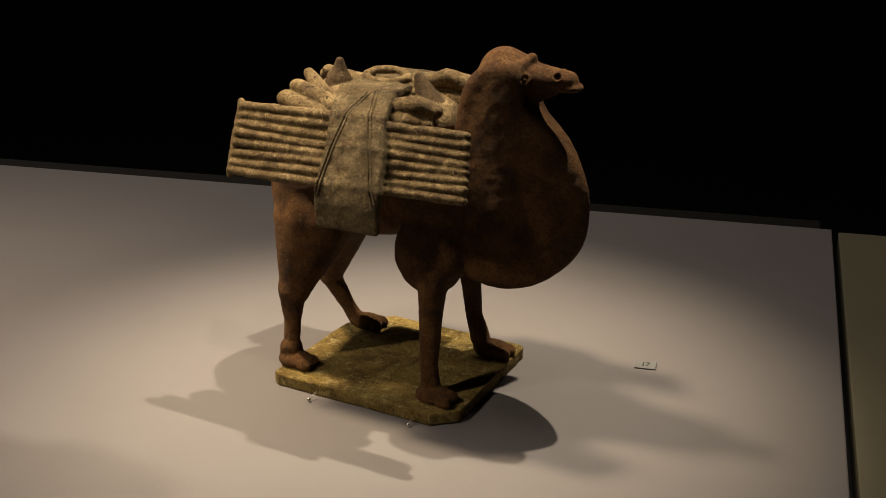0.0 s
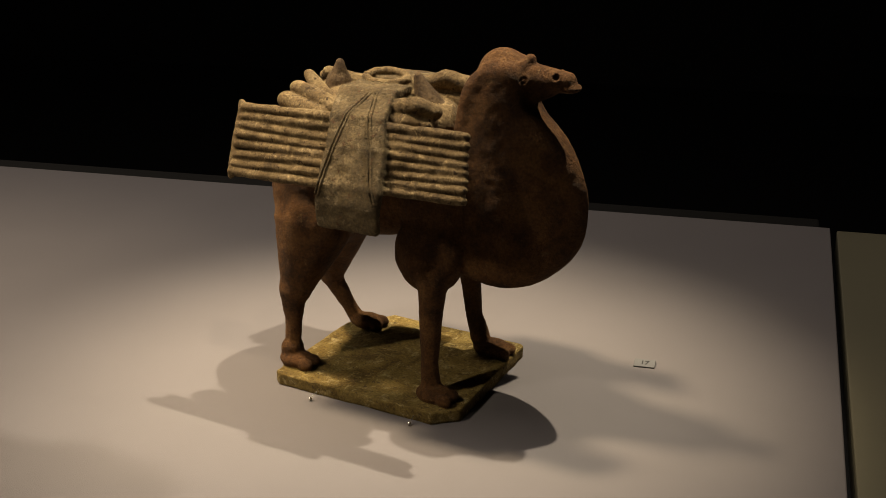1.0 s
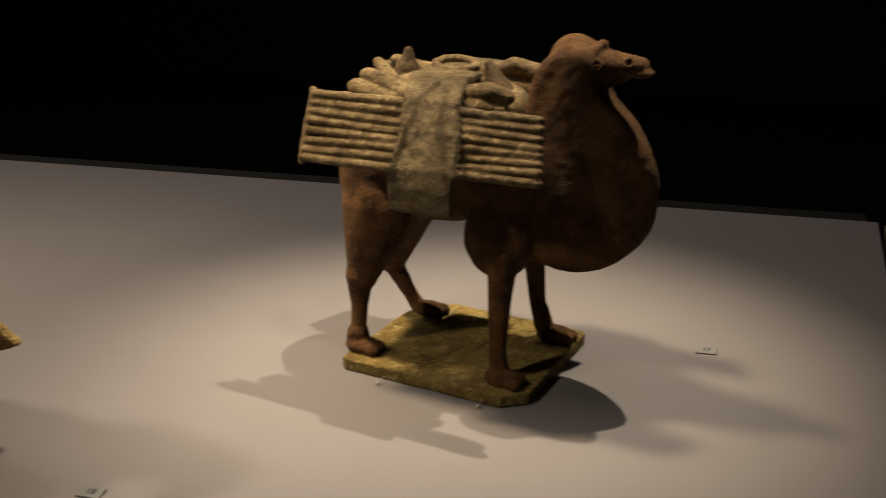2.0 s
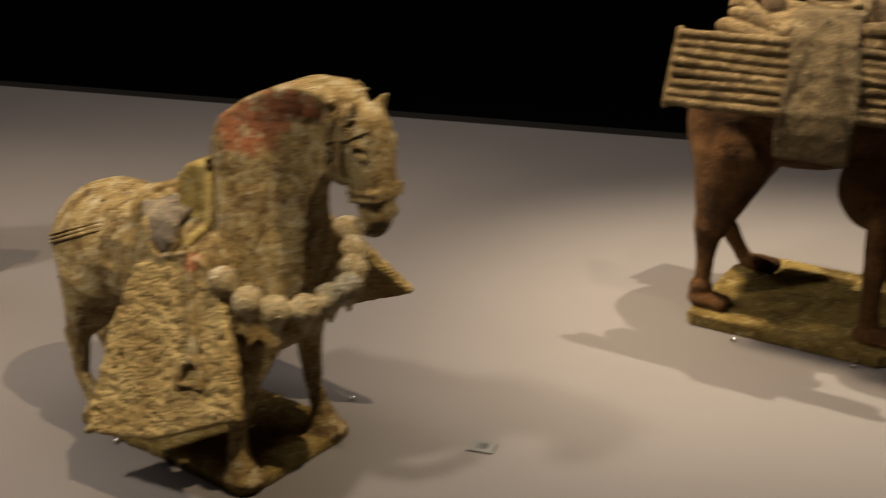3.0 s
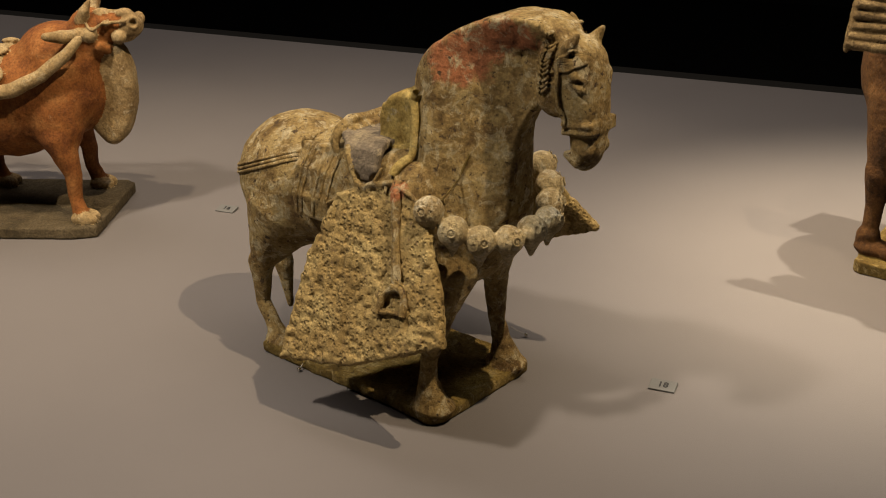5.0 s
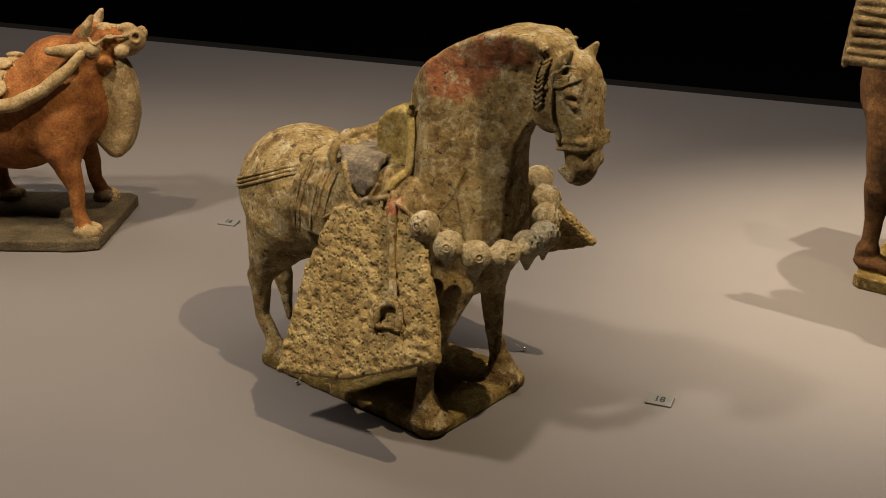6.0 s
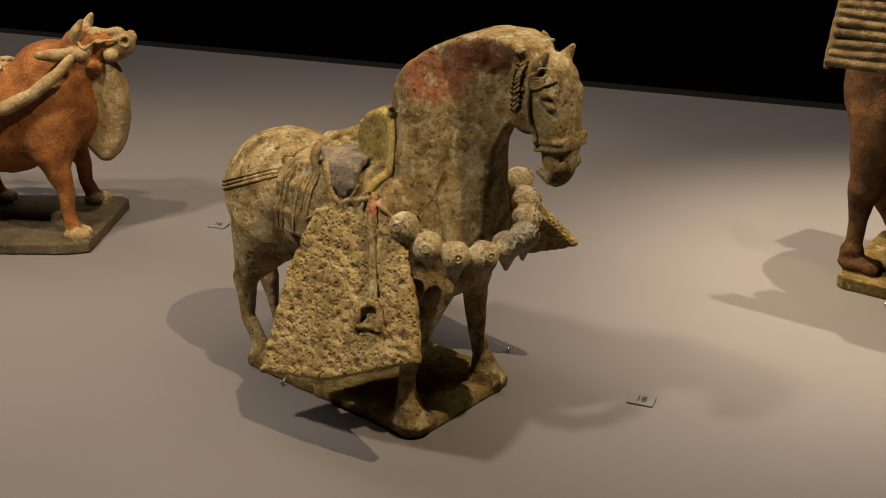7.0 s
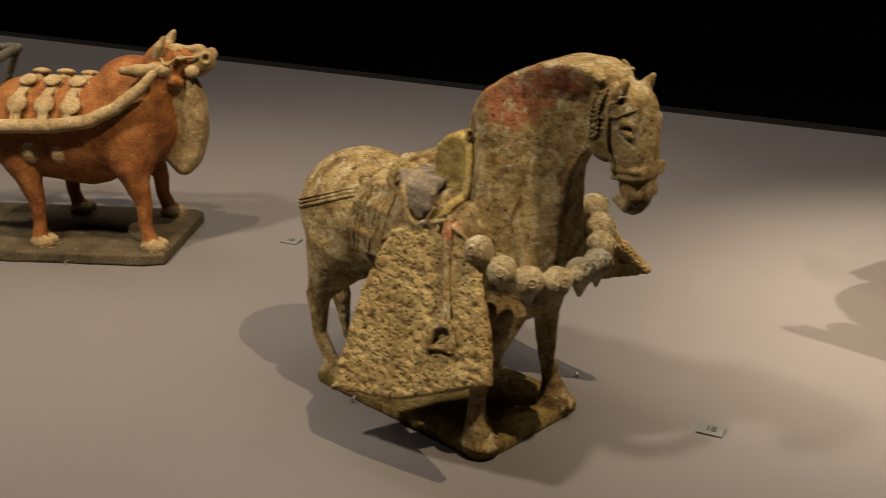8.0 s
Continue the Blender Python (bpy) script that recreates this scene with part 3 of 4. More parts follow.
    return tagged(ob, "red clay pack camel statue with rod packs on an ochre slab", "statue")


# ---- the saddled horse ----
def horse():
    c = Clay((-0.165, -0.125, -0.004), (0.215, 0.125, 0.318), 0.00135)
    BODY, RUG, SEAT, YELLOW, BELL, SLAB = range(6)
    c.ground_slab([(-0.090, -0.056), (0.086, -0.056), (0.094, -0.046), (0.096, 0.050), (0.088, 0.057), (-0.09, 0.056)], 0.0, 0.009, 0.002, SLAB)
    # trunk
    c.limb([(-0.085, 0, 0.136, 0.047), (0.05, 0, 0.138, 0.046)], 0.006, BODY)
    c.egg((-0.081, 0, 0.136), (0.062, 0.050, 0.0525), 0.006, BODY)
    c.egg((0.074, 0, 0.142), (0.046, 0.046, 0.047), 0.010, BODY)
    # hind legs
    for side in (-1, 1):
        c.limb([(-0.086, side * 0.022, 0.115, 0.034), (-0.104, side * 0.036, 0.070, 0.0105)], 0.010, BODY)
        c.limb([(-0.105, side * 0.037, 0.070, 0.0100), (-0.103, side * 0.040, 0.036, 0.0058), (-0.090, side * 0.042, 0.019, 0.0062), (-0.084, side * 0.043, 0.011, 0.0088)], 0.004, BODY)
        c.egg((-0.080, side * 0.043, 0.010), (0.015, 0.012, 0.005), 0.004, BODY)
    c.limb([(-0.135, 0, 0.135, 0.007), (-0.130, 0, 0.09, 0.0085), (-0.120, 0, 0.05, 0.0080), (-0.116, 0, 0.012, 0.0022)], 0.005, BODY)
    # front legs
    c.limb([(0.086, -0.028, 0.115, 0.021), (0.084, -0.038, 0.085, 0.0110), (0.078, -0.045, 0.046, 0.0060), (0.078, -0.046, 0.030, 0.0072), (0.080, -0.045, 0.010, 0.0135)], 0.006, BODY)
    c.egg((0.081, -0.045, 0.010), (0.017, 0.014, 0.0055), 0.004, BODY)
    c.limb([(0.080, 0.026, 0.115, 0.019), (0.077, 0.034, 0.085, 0.0098), (0.077, 0.036, 0.046, 0.0062), (0.080, 0.038, 0.030, 0.0072), (0.084, 0.039, 0.010, 0.0135)], 0.006, BODY)
    c.egg((0.084, 0.039, 0.010), (0.017, 0.014, 0.0055), 0.004, BODY)
    # high arched neck, flat on its flanks
    c.sheet([(0.020, 0.150), (0.030, 0.200), (0.034, 0.222), (0.042, 0.241), (0.060, 0.265), (0.087, 0.285), (0.112, 0.2955), (0.137, 0.2985), (0.154, 0.295), (0.166, 0.288), (0.164, 0.264),
             (0.150, 0.242), (0.133, 0.228), (0.127, 0.190), (0.127, 0.155), (0.118, 0.125), (0.06, 0.12)],
            0.037, 0.0035, 0.004, BODY, lambda x, z: np.clip(1.36 - 5.0 * (z - 0.165), 0.5, 1.4) * (1 - 0.74 * np.clip((x - 0.074) / 0.054, 0, 1.05) ** 1.15 * np.clip((0.31 - z) / 0.04, 0, 1)) * (1 - 0.75 * np.clip((0.085 - x) / 0.045, 0, 1.1) ** 2), inset=0.001)
    # head
    c.sheet([(0.146, 0.286), (0.170, 0.287), (0.182, 0.279), (0.187, 0.257), (0.189, 0.224), (0.185, 0.206), (0.176, 0.199), (0.167, 0.205), (0.168, 0.222), (0.162, 0.236), (0.144, 0.242)],
            0.017, 0.010, 0.004, BODY, lambda x, z: np.clip(0.62 + 6.5 * (z - 0.205), 0.6, 1.02))
    for side in (-1, 1):
        c.egg((0.158, side * 0.009, 0.253), (0.015, 0.009, 0.018), 0.004, BODY)
        c.egg((0.177, side * 0.0135, 0.262), (0.0075, 0.005, 0.006), 0.003, BODY, turn(ry=35))
        c.egg((0.176, side * 0.0135, 0.2665), (0.0085, 0.0050, 0.0036), 0.003, BODY, turn(ry=25))
        c.egg((0.180, side * 0.0195, 0.2580), (0.0075, 0.0062, 0.0062), 0, BODY, turn(ry=35), cut=True)
        c.egg((0.179, side * 0.0150, 0.2590), (0.0045, 0.0030, 0.0034), 0.0006, BODY, turn(ry=35))
        c.egg((0.172, side * 0.0200, 0.2430), (0.0100, 0.0050, 0.0070), 0, BODY, turn(ry=20), cut=True)
        c.limb([(0.166, side * 0.011, 0.276, 0.0062), (0.171, side * 0.0135, 0.283, 0.0048), (0.176, side * 0.014, 0.2905, 0.0018)], 0.003, BODY)
        c.limb([(0.174, side * 0.0170, 0.278, 0.0032), (0.177, side * 0.017, 0.285, 0.0016)], 0, BODY, cut=True)
        c.egg((0.184, side * 0.009, 0.215), (0.0035, 0.003, 0.0045), 0, BODY, cut=True)
        c.egg((0.181, side * 0.0095, 0.218), (0.006, 0.004, 0.006), 0.002, BODY)
        c.limb([(0.164, side * 0.013, 0.2150, 0.0028), (0.175, side * 0.0135, 0.2160, 0.0024), (0.181, side * 0.0125, 0.2115, 0.0016)], 0, BODY, cut=True)
        c.limb([(0.168, side * 0.0085, 0.2115, 0.0032), (0.176, side * 0.0095, 0.2075, 0.0030)], 0.001, BODY)
    # bridle noseband and cheek straps
    for dz in (0.0, 0.0055):
        c.sheet([(0.1655, 0.2300 + 0.85 * dz), (0.1890, 0.2330 + 0.85 * dz), (0.1892, 0.2285 + 0.85 * dz), (0.1655, 0.2255 + 0.85 * dz)], 0.0150, 0.0026, 0.0012, BODY, None, 0)
    # rugs flaring out on both sides
    near = [(-0.012, -0.105, 0.043), (0.05, -0.100, 0.056), (0.127, -0.082, 0.088), (0.116, -0.074, 0.12), (0.094, -0.059, 0.162), (0.062, -0.055, 0.183), (0.012, -0.058, 0.164), (-0.004, -0.074, 0.12)]
    c.plate(near, 0.0050, 0.0035, 0.0015, RUG, 0)
    far = [(-0.012, 0.104, 0.050), (0.126, 0.104, 0.117), (0.108, 0.080, 0.138), (0.092, 0.058, 0.164), (0.050, 0.054, 0.183), (0.012, 0.058, 0.168), (-0.004, 0.078, 0.125)]
    c.plate(far, 0.0046, 0.0035, 0.0015, RUG, 0)
    # saddle: flaps, seat, front arch, cantle
    c.egg((0.012, 0, 0.165), (0.056, 0.050, 0.027), 0.004, BODY)
    for side in (-1, 1):
        c.band([(0.012, 0.0, 0.188, 0.046), (0.012, side * 0.028, 0.190, 0.047), (0.012, side * 0.045, 0.186, 0.048), (0.013, side * 0.0535, 0.172, 0.049), (0.012, side * 0.0575, 0.152, 0.050), (-0.006, side * 0.0575, 0.138, 0.032)], 0.0026, 0.0015, 0.003, BODY)
        c.limb([(0.000, side * 0.0620, 0.153, 0.0014), (0.0216, side * 0.0605, 0.167, 0.0018), (0.0447, side * 0.0590, 0.177, 0.0019), (0.062, side * 0.0580, 0.183, 0.0020), (0.080, side * 0.0595, 0.177, 0.0018), (0.090, side * 0.0605, 0.169, 0.0014)], 0.003, BODY)
        c.band([(0.018, 0.0, 0.195, 0.023), (0.018, side * 0.026, 0.198, 0.022), (0.020, side * 0.041, 0.199, 0.020), (0.027, side * 0.0500, 0.195, 0.017), (0.033, side * 0.0545, 0.186, 0.012), (0.035, side * 0.0560, 0.180, 0.005)], 0.0032, 0.0025, 0.003, SEAT)
        c.limb([(0.014, side * 0.0535, 0.197, 0.0016), (0.021, side * 0.0575, 0.187, 0.0018), (0.028, side * 0.0600, 0.177, 0.0019), (0.036, side * 0.0605, 0.1735, 0.0019), (0.046, side * 0.0595, 0.180, 0.0018), (0.051, side * 0.0575, 0.190, 0.0014)], 0.001, BODY)
        c.limb([(-0.001, side * 0.0475, 0.186, 0.0020), (-0.005, side * 0.0455, 0.195, 0.0032), (-0.004, side * 0.041, 0.202, 0.0038), (-0.004, side * 0.030, 0.2060, 0.0040), (-0.004, side * 0.012, 0.2040, 0.0040), (-0.004, 0, 0.203, 0.0040)], 0.001, BODY)
        c.limb([(0.002, side * 0.034, 0.2005, 0.0036), (0.001, 0, 0.199, 0.0040)], 0.002, BODY)
    c.sheet([(0.0262, 0.1935), (0.027, 0.213), (0.030, 0.2255), (0.0355, 0.2318), (0.0455, 0.2368), (0.055, 0.2378), (0.059, 0.234), (0.060, 0.194), (0.045, 0.1945)], 0.0325, 0.004, 0.001, YELLOW, None, 1)
    c.limb([(0.029, -0.031, 0.1945, 0.0030), (0.040, -0.033, 0.1955, 0.0026), (0.050, -0.034, 0.1985, 0.0018)], 0.002, YELLOW)
    c.limb([(0.0285, -0.031, 0.198, 0.0022), (0.0290, -0.031, 0.213, 0.0022), (0.0315, -0.031, 0.2245, 0.0022)], 0.002, YELLOW)
    c.egg((0.048, 0, 0.182), (0.022, 0.049, 0.022), 0.003, BODY)
    for side in (-1, 1):
        c.egg((0.068, side * 0.040, 0.164), (0.022, 0.021, 0.030), 0.003, BODY)
    # garland of bells round the chest
    bells = [(0.093, -0.058, 0.170), (0.109, -0.053, 0.158), (0.125, -0.044, 0.152), (0.137, -0.029, 0.151), (0.142, -0.010, 0.153), (0.141, 0.010, 0.153), (0.130, 0.027, 0.157), (0.121, 0.039, 0.165), (0.108, 0.047, 0.175)]
    for side in (-1, 1):
        c.strap([(0.061, side * 0.036, 0.240), (0.0615, side * 0.042, 0.212), (0.062, side * 0.047, 0.180)], 0.0044, 0.0034, YELLOW, 30, 0.0022)
    for x, y, z in bells:
        out = Vector((max(0.0, (x - 0.085)) * 1.4, y, 0.012)).normalized()
        c.egg((x, y, z), (0.0104, 0.0104, 0.0104), 0.002, BELL)
        c.limb([(x, y, z - 0.003, 0.0084), (x - 0.001, y, z - 0.0175, 0.0018)], 0.002, BELL)
        c.egg(Vector((x, y, z + 0.001)) + out * 0.0092, (0.0022, 0.0022, 0.0022), 0.001, BELL)
        c.rosette(Vector((x, y, z + 0.001)) + out * 0.0104, out, BELL)
    # straps: crupper, girths, buckle strap on the rug, forelock, peg on the neck
    c.strap([(-0.150, 0.010, 0.140), (-0.148, -0.010, 0.139), (-0.138, -0.034, 0.141), (-0.112, -0.050, 0.152), (-0.078, -0.053, 0.167), (-0.050, -0.046, 0.182), (-0.030, -0.040, 0.190)], 0.0017, 0.0013, BODY, 60, 0.0004, 3, 0.0030)
    for x in (-0.030, -0.025, -0.013, -0.007, 0.000, 0.053, 0.058):
        c.strap([(x + 0.003, -0.047, 0.185), (x + 0.001, -0.056, 0.17), (x - 0.002, -0.060, 0.155), (x - 0.003, -0.061, 0.140 if x < -0.01 else 0.158)], 0.0014, 0.0010, BODY, 40, 0.0002)
    c.strap([(0.064, -0.056, 0.184), (0.070, -0.066, 0.163), (0.077, -0.080, 0.140), (0.083, -0.090, 0.121)], 0.0042, 0.0026, BODY, 40, 0.0014)
    c.strap([(0.087, -0.088, 0.123), (0.078, -0.092, 0.120), (0.074, -0.094, 0.114), (0.072, -0.098, 0.104)], 0.0026, 0.0030, BODY, 14, 0.0022)
    c.strap([(0.079, -0.090, 0.123), (0.089, -0.089, 0.121), (0.092, -0.091, 0.114), (0.093, -0.094, 0.106)], 0.0026, 0.0030, BODY, 18, 0.0022)
    c.strap([(0.072, -0.098, 0.105), (0.082, -0.095, 0.106), (0.093, -0.093, 0.107)], 0.0022, 0.0024, BODY, 18, 0.0014)
    c.strap([(0.096, -0.045, 0.170), (0.106, -0.045, 0.188), (0.114, -0.045, 0.205)], 0.0009, 0.0010, SLAB, 20, 0.0006)
    c.strap([(0.1640, -0.0240, 0.2740), (0.1655, -0.0240, 0.2600), (0.1665, -0.0220, 0.2460), (0.1685, -0.0200, 0.2340)], 0.0019, 0.0019, BODY, 30, 0.0006)
    for i in range(7):
        k = i / 6
        c.strap([(0.160 + 0.006 * k, -0.03, 0.267 + 0.010 * k), (0.172 + 0.004 * k, -0.026, 0.271 + 0.009 * k), (0.185, -0.012, 0.276 + 0.008 * k)], 0.0015, 0.0012, BODY, 20, 0.0002)
    # plaited mane behind the ear
    for side in (-1, 1):
        plait, _ = c.laid([(x, side * 0.032, z) for x, z in ((0.160, 0.2925), (0.1555, 0.285), (0.152, 0.273), (0.1505, 0.254))], 17)
        for i, q in enumerate(plait):
            for way in (-1, 1):
                c.strap([q + np.array((way * 0.0008, 0, -0.0012)), q + np.array((way * 0.0034, 0, 0.0008)), q + np.array((way * 0.0058, 0, 0.0034))], 0.0013, 0.0016, BODY, 6, 0.0006)

    def wear(p, m):
        pebble = -np.maximum(lattice_noise(p * np.array((1.0, 1.0, 0.75)), 0.0031, 11) - 0.05, 0) * 0.0029 + lattice_noise(p, 0.0050, 12) * 0.0007
        smooth = 0.0004 * lattice_noise(p, 0.008, 13) - 0.0012 * np.maximum(lattice_noise(p, 0.006, 14) - 0.55, 0)
        return np.where(m == RUG, pebble, smooth)

    def paint(p):
        return 0.66 * blob(p, (0.092, -0.03, 0.264), (0.034, 0.05, 0.022)) + 0.62 * blob(p, (0.128, -0.02, 0.284), (0.03, 0.04, 0.014)) + 0.8 * blob(p, (0.066, -0.055, 0.178), (0.009, 0.03, 0.007)) + 0.3 * blob(p, (-0.09, -0.05, 0.13), (0.02, 0.03, 0.012))
    ob = c.finish("horse_statue", pose(-0.686, 0.7292, 0, 0, 0, -18), [HORSE_CLAY, HORSE_RUG, HORSE_SEAT, HORSE_YELLOW, HORSE_BELL, SLAB_CLAY], wear, paint)
    return tagged(ob, "saddled buff clay horse statue with pebbled side rugs and bell garland", "statue")


# ---- the draught ox ----
def ox():
    c = Clay((-0.21, -0.095, -0.004), (0.15, 0.095, 0.245), 0.0017)
    BODY, BUFF, SLAB, CART = range(4)
    c.ground_slab([(-0.205, -0.070), (0.045, -0.066), (0.068, -0.060), (0.070, 0.060), (0.060, 0.068), (-0.205, 0.068)], 0.0, 0.012, 0.002, SLAB)
    c.limb([(-0.085, 0, 0.125, 0.050), (-0.02, 0, 0.120, 0.054), (0.030, 0, 0.135, 0.049)], 0.012, BODY)
    c.egg((0.030, 0, 0.160), (0.040, 0.037, 0.040), 0.012, BODY)
    # neck and dewlap
    c.limb([(0.040, 0, 0.160, 0.040), (0.064, 0, 0.182, 0.024)], 0.012, BODY)
    c.sheet([(0.045, 0.17), (0.09, 0.185), (0.104, 0.165), (0.106, 0.13), (0.098, 0.096), (0.084, 0.078), (0.068, 0.080), (0.050, 0.11)], 0.0125, 0.007, 0.004, BUFF)
    # head lifted
    c.limb([(0.066, 0, 0.194, 0.0195), (0.090, 0, 0.195, 0.0150), (0.102, 0, 0.197, 0.0125)], 0.006, BODY)
    c.egg((0.106, 0, 0.197), (0.0125, 0.0150, 0.0125), 0.004, BUFF)
    c.egg((0.096, 0, 0.186), (0.014, 0.012, 0.006), 0.003, BUFF)
    for side in (-1, 1):
        c.egg((0.114, side * 0.0125, 0.202), (0.0045, 0.0045, 0.0045), 0, BUFF, cut=True)
        c.ring((0.113, side * 0.0115, 0.202), (0.6, side, 0.2), 0.0048, 0.0018, 0.001, BUFF)
        c.egg((0.088, side * 0.0145, 0.203), (0.0065, 0.004, 0.0045), 0.002, BODY)
        c.egg((0.089, side * 0.0180, 0.203), (0.0035, 0.002, 0.0026), 0.0005, BUFF)
        c.limb([(0.064, side * 0.013, 0.205, 0.0064), (0.069, side * 0.016, 0.214, 0.0050), (0.074, side * 0.014, 0.2225, 0.0024)], 0.003, BUFF)
        c.limb([(0.062, side * 0.022, 0.192, 0.0060), (0.052, side * 0.036, 0.194, 0.0065), (0.040, side * 0.045, 0.197, 0.0040)], 0.003, BUFF)
        c.egg((0.072, side * 0.021, 0.192), (0.008, 0.006, 0.0075), 0.002, BUFF)
        c.egg((0.099, side * 0.0155, 0.189), (0.0075, 0.005, 0.0065), 0.002, BUFF)
    for x in (0.080, 0.102):
        c.egg((x, -0.002, 0.2095), (0.0080, 0.0080, 0.0042), 0.0015, BUFF)
    c.limb([(0.080, -0.002, 0.2105, 0.0026), (0.102, -0.002, 0.2095, 0.0026)], 0.001, BUFF)
    c.limb([(0.080, -0.018, 0.181, 0.0055), (0.085, -0.013, 0.177, 0.0055)], 0.002, BODY)
    # legs
    for x, y, fx in ((0.036, -0.040, 0.054), (0.022, 0.040, 0.040), (-0.078, -0.040, -0.064), (-0.080, 0.040, -0.064)):
        c.egg((x - 0.002, y * 0.85, 0.112), (0.026, 0.019, 0.036), 0.010, BODY)
        c.limb([(x, y, 0.095, 0.016), (x + 0.010, y * 1.08, 0.060, 0.0085), (x + 0.010, y * 1.12, 0.036, 0.0068), (fx - 0.004, y * 1.2, 0.022, 0.0078)], 0.007, BODY)
        for dy in (-0.005, 0.005):
            c.egg((fx, y * 1.2 + dy, 0.0165), (0.0135, 0.0062, 0.0075), 0.002, BUFF)
    # harness: cart poles, buttons and bands over the back
    for side in (-1, 1):
        c.limb([(-0.20, side * 0.060, 0.142, 0.0072), (-0.10, side * 0.061, 0.142, 0.0072), (-0.03, side * 0.060, 0.144, 0.0072), (0.005, side * 0.058, 0.149, 0.007),
                (0.032, side * 0.053, 0.161, 0.0066), (0.056, side * 0.045, 0.179, 0.0055), (0.068, side * 0.038, 0.192, 0.0042)], 0.001, BUFF)
        for x, y, z, r in ((-0.046, 0.042, 0.160, 0.0095), (-0.018, 0.044, 0.160, 0.0095), (-0.075, 0.042, 0.160, 0.0095), (-0.046, 0.016, 0.178, 0.0085), (-0.020, 0.016, 0.177, 0.0085), (-0.072, 0.016, 0.178, 0.0085)):
            c.egg((x, side * y, z), (r * 1.15, r * 1.15, r * 0.42), 0.0015, BUFF, turn(rx=-side * 45 if y > 0.03 else -side * 18))
        for x in (-0.064, -0.034):
            c.egg((x, side * 0.050, 0.112), (0.0075, 0.0055, 0.0105), 0.002, BUFF)
    for x in (-0.046, -0.020, -0.074):
        c.band([(x, -0.052, 0.146, 0.0055), (x, -0.036, 0.167, 0.0055), (x, 0, 0.176, 0.0055), (x, 0.036, 0.167, 0.0055), (x, 0.052, 0.146, 0.0055)], 0.0022, 0.0015, 0.001, BUFF)
    # front rail of the cart
    for x in (-0.112, -0.165):
        c.limb([(x, -0.050, 0.194, 0.005), (x, 0.050, 0.194, 0.005)], 0.001, CART)
    for y in (-0.050, 0.050, 0.0):
        c.limb([(-0.112, y, 0.194, 0.0048), (-0.200, y, 0.194, 0.0048)], 0.001, CART)
    for y in (-0.046, 0.046):
        c.limb([(-0.112, y, 0.194, 0.0045), (-0.140, y * 1.25, 0.145, 0.0045)], 0.001, CART)
    c.strap([(0.075, -0.03, 0.209), (0.091, -0.03, 0.205), (0.105, -0.03, 0.207)], 0.0016, 0.0013, BUFF, 20, 0.0004)

    def wear(p, m):
        return 0.0003 * lattice_noise(p, 0.008, 21)
    ob = c.finish("ox_statue", pose(-1.139, 0.882, 0, 0, 0, 18), [OX_CLAY, OX_BUFF, OX_SLAB, OX_CART], wear)
    return tagged(ob, "orange clay draught ox statue with buff harness and cart poles", "statue")


camel()
horse()
ox()


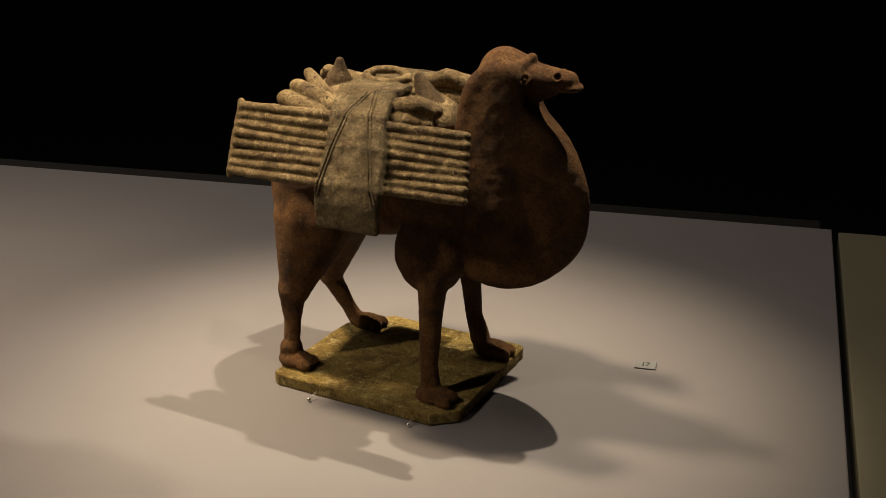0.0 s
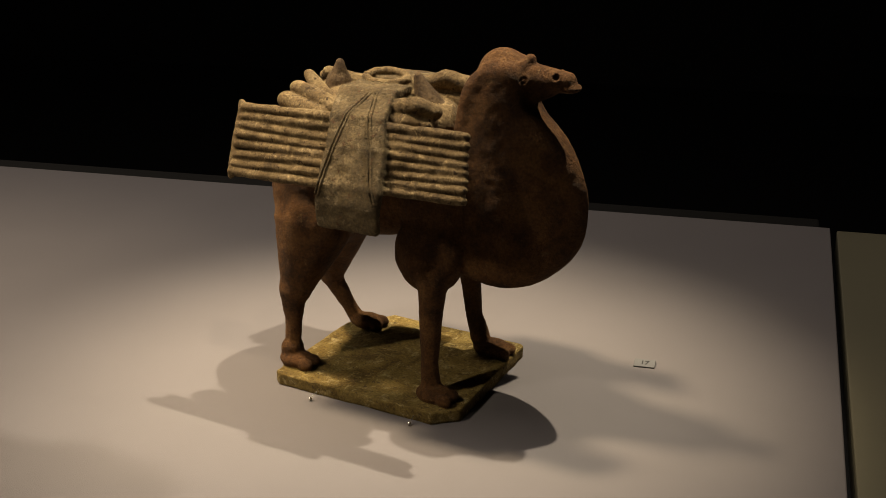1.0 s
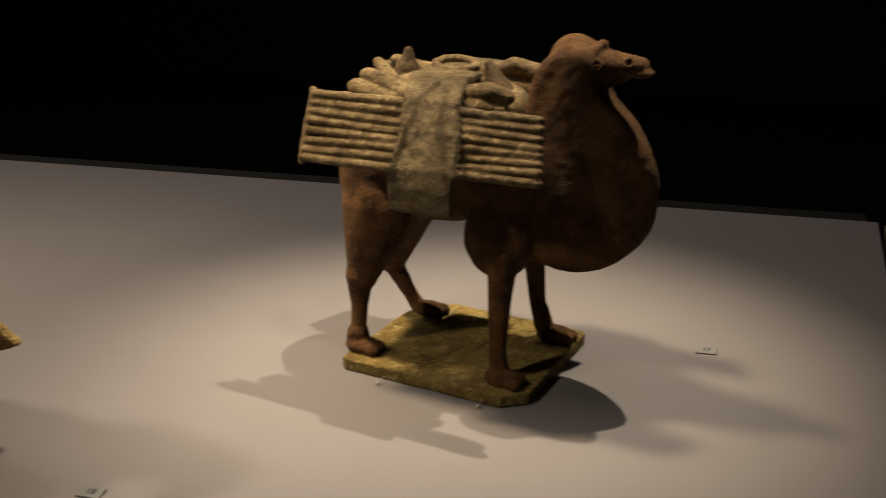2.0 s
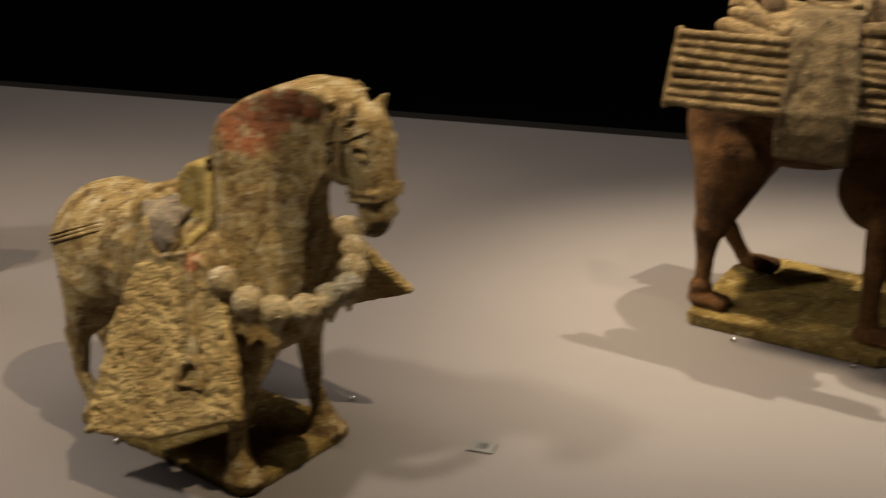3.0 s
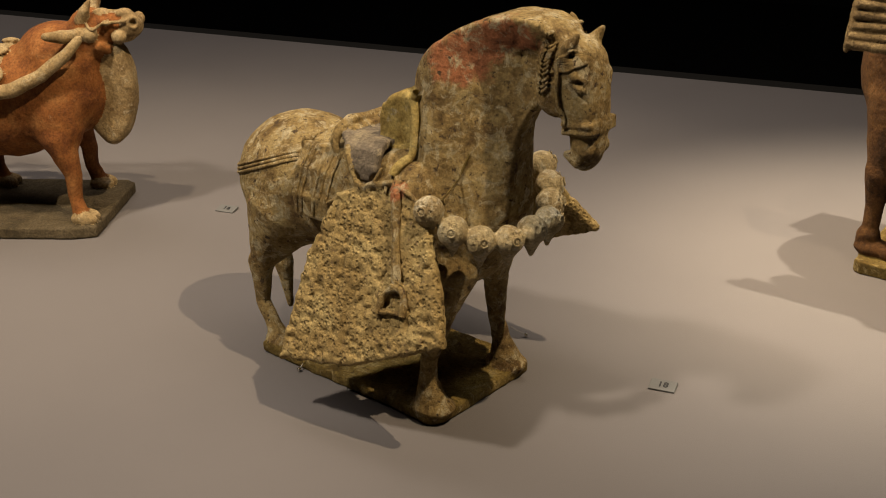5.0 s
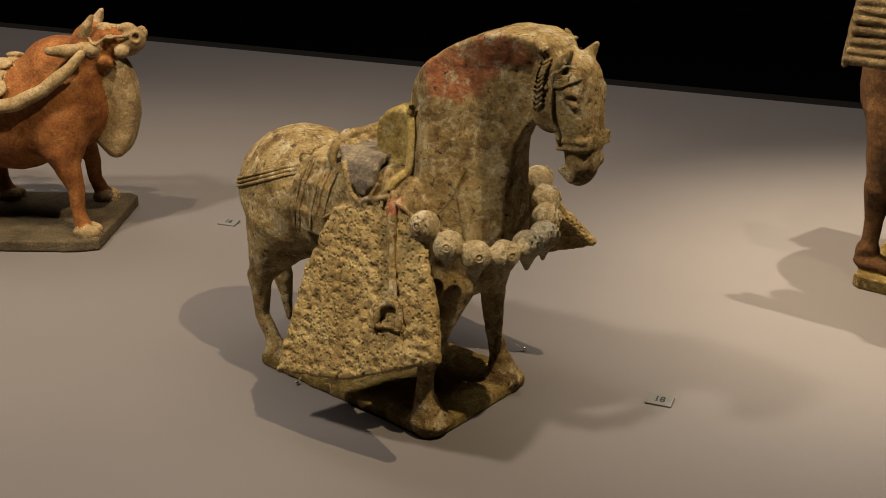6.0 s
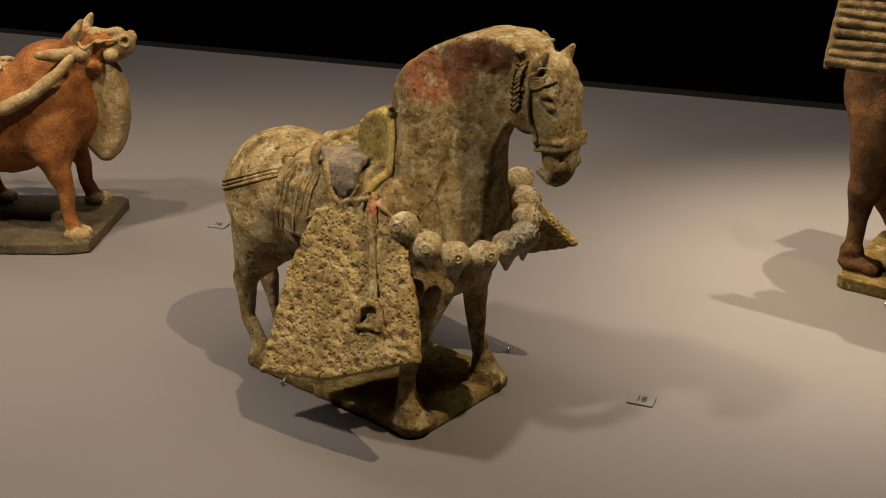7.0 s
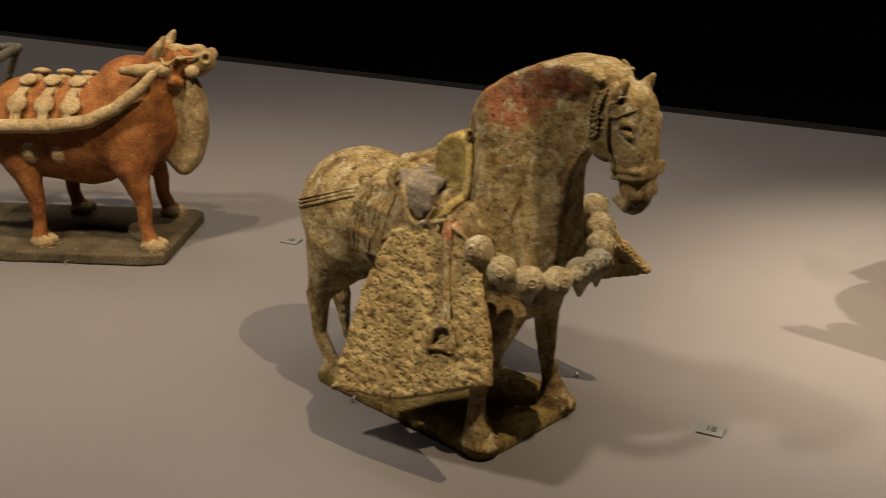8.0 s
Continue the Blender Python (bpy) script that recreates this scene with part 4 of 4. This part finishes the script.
# ---- number tags and mounting pins ----
def number_tag(text, x, y, rz, tilt=7):
    root = tagged(new("number_tag"), "small grey card with black number " + text + " on the plinth", "label", "number tags")
    root.matrix_world = pose(x, y, 0.0, 0, 0, rz)
    bm = slab_bm((-0.010, -0.0065, 0.0), (0.010, 0.0065, 0.0014), 0.0002, 1)
    for v in bm.verts:
        v.co.z += (v.co.y + 0.0065) * math.tan(radians(tilt)) * (1 if v.co.z > 0.0007 else 0)
    part("card", bm, CARD, root)
    curve = bpy.data.curves.new("digits", "FONT")
    curve.body, curve.size, curve.align_x, curve.align_y, curve.extrude, curve.offset = text, 0.0085, "CENTER", "CENTER", 0.00008, 0.00022
    tmp = new("digits_curve", curve)
    mesh = bpy.data.meshes.new_from_object(tmp.evaluated_get(bpy.context.evaluated_depsgraph_get()))
    bpy.data.objects.remove(tmp)
    mesh.materials.clear()
    mesh.materials.append(INK)
    digits = new("digits", mesh)
    digits.parent = root
    digits.matrix_local = pose(0, 0, 0.00235, tilt, 0, 0)
    digits["label"] = "black printed number"
    return root


number_tag("17", -0.030, 1.138, 0)
number_tag("18", -0.476, 0.761, 0)
number_tag("16", -0.973, 0.951, 2)


def mounting_pin(x, y, ex, ey, ez):
    """A steel pin head on the board with a clear sleeve leaning to the statue's slab."""
    root = tagged(new("mounting_pin"), "tiny steel mounting pin with clear sleeve beside statue slab", "pin", "mounting pins")
    root.matrix_world = pose(x, y, 0)
    bm = bmesh.new()
    bmesh.ops.create_uvsphere(bm, u_segments=14, v_segments=9, radius=0.0017, matrix=Matrix.Translation((0, 0, 0.0022)))
    bmesh.ops.create_cone(bm, segments=10, radius1=0.0006, radius2=0.0006, depth=0.0022, cap_ends=True, matrix=Matrix.Translation((0, 0, 0.0008)))
    part("head", bm, STEEL, root)
    bm = bmesh.new()
    d = Vector((ex - x, ey - y, ez - 0.002))
    m = Matrix.Translation(Vector((0, 0, 0.002)) + d / 2) @ d.to_track_quat("Z", "Y").to_matrix().to_4x4()
    bmesh.ops.create_cone(bm, segments=10, radius1=0.0005, radius2=0.0005, depth=d.length, cap_ends=True, matrix=m)
    part("sleeve", bm, TUBE, root)
    return root


mounting_pin(-0.317, 0.993, -0.313, 1.001, 0.006)
mounting_pin(-0.216, 0.971, -0.214, 0.979, 0.006)
mounting_pin(-0.655, 0.665, -0.648, 0.676, 0.011)
mounting_pin(-0.746, 0.685, -0.742, 0.697, 0.010)
mounting_pin(-0.598, 0.800, -0.610, 0.795, 0.010)
mounting_pin(-1.150, 0.806, -1.147, 0.820, 0.013)
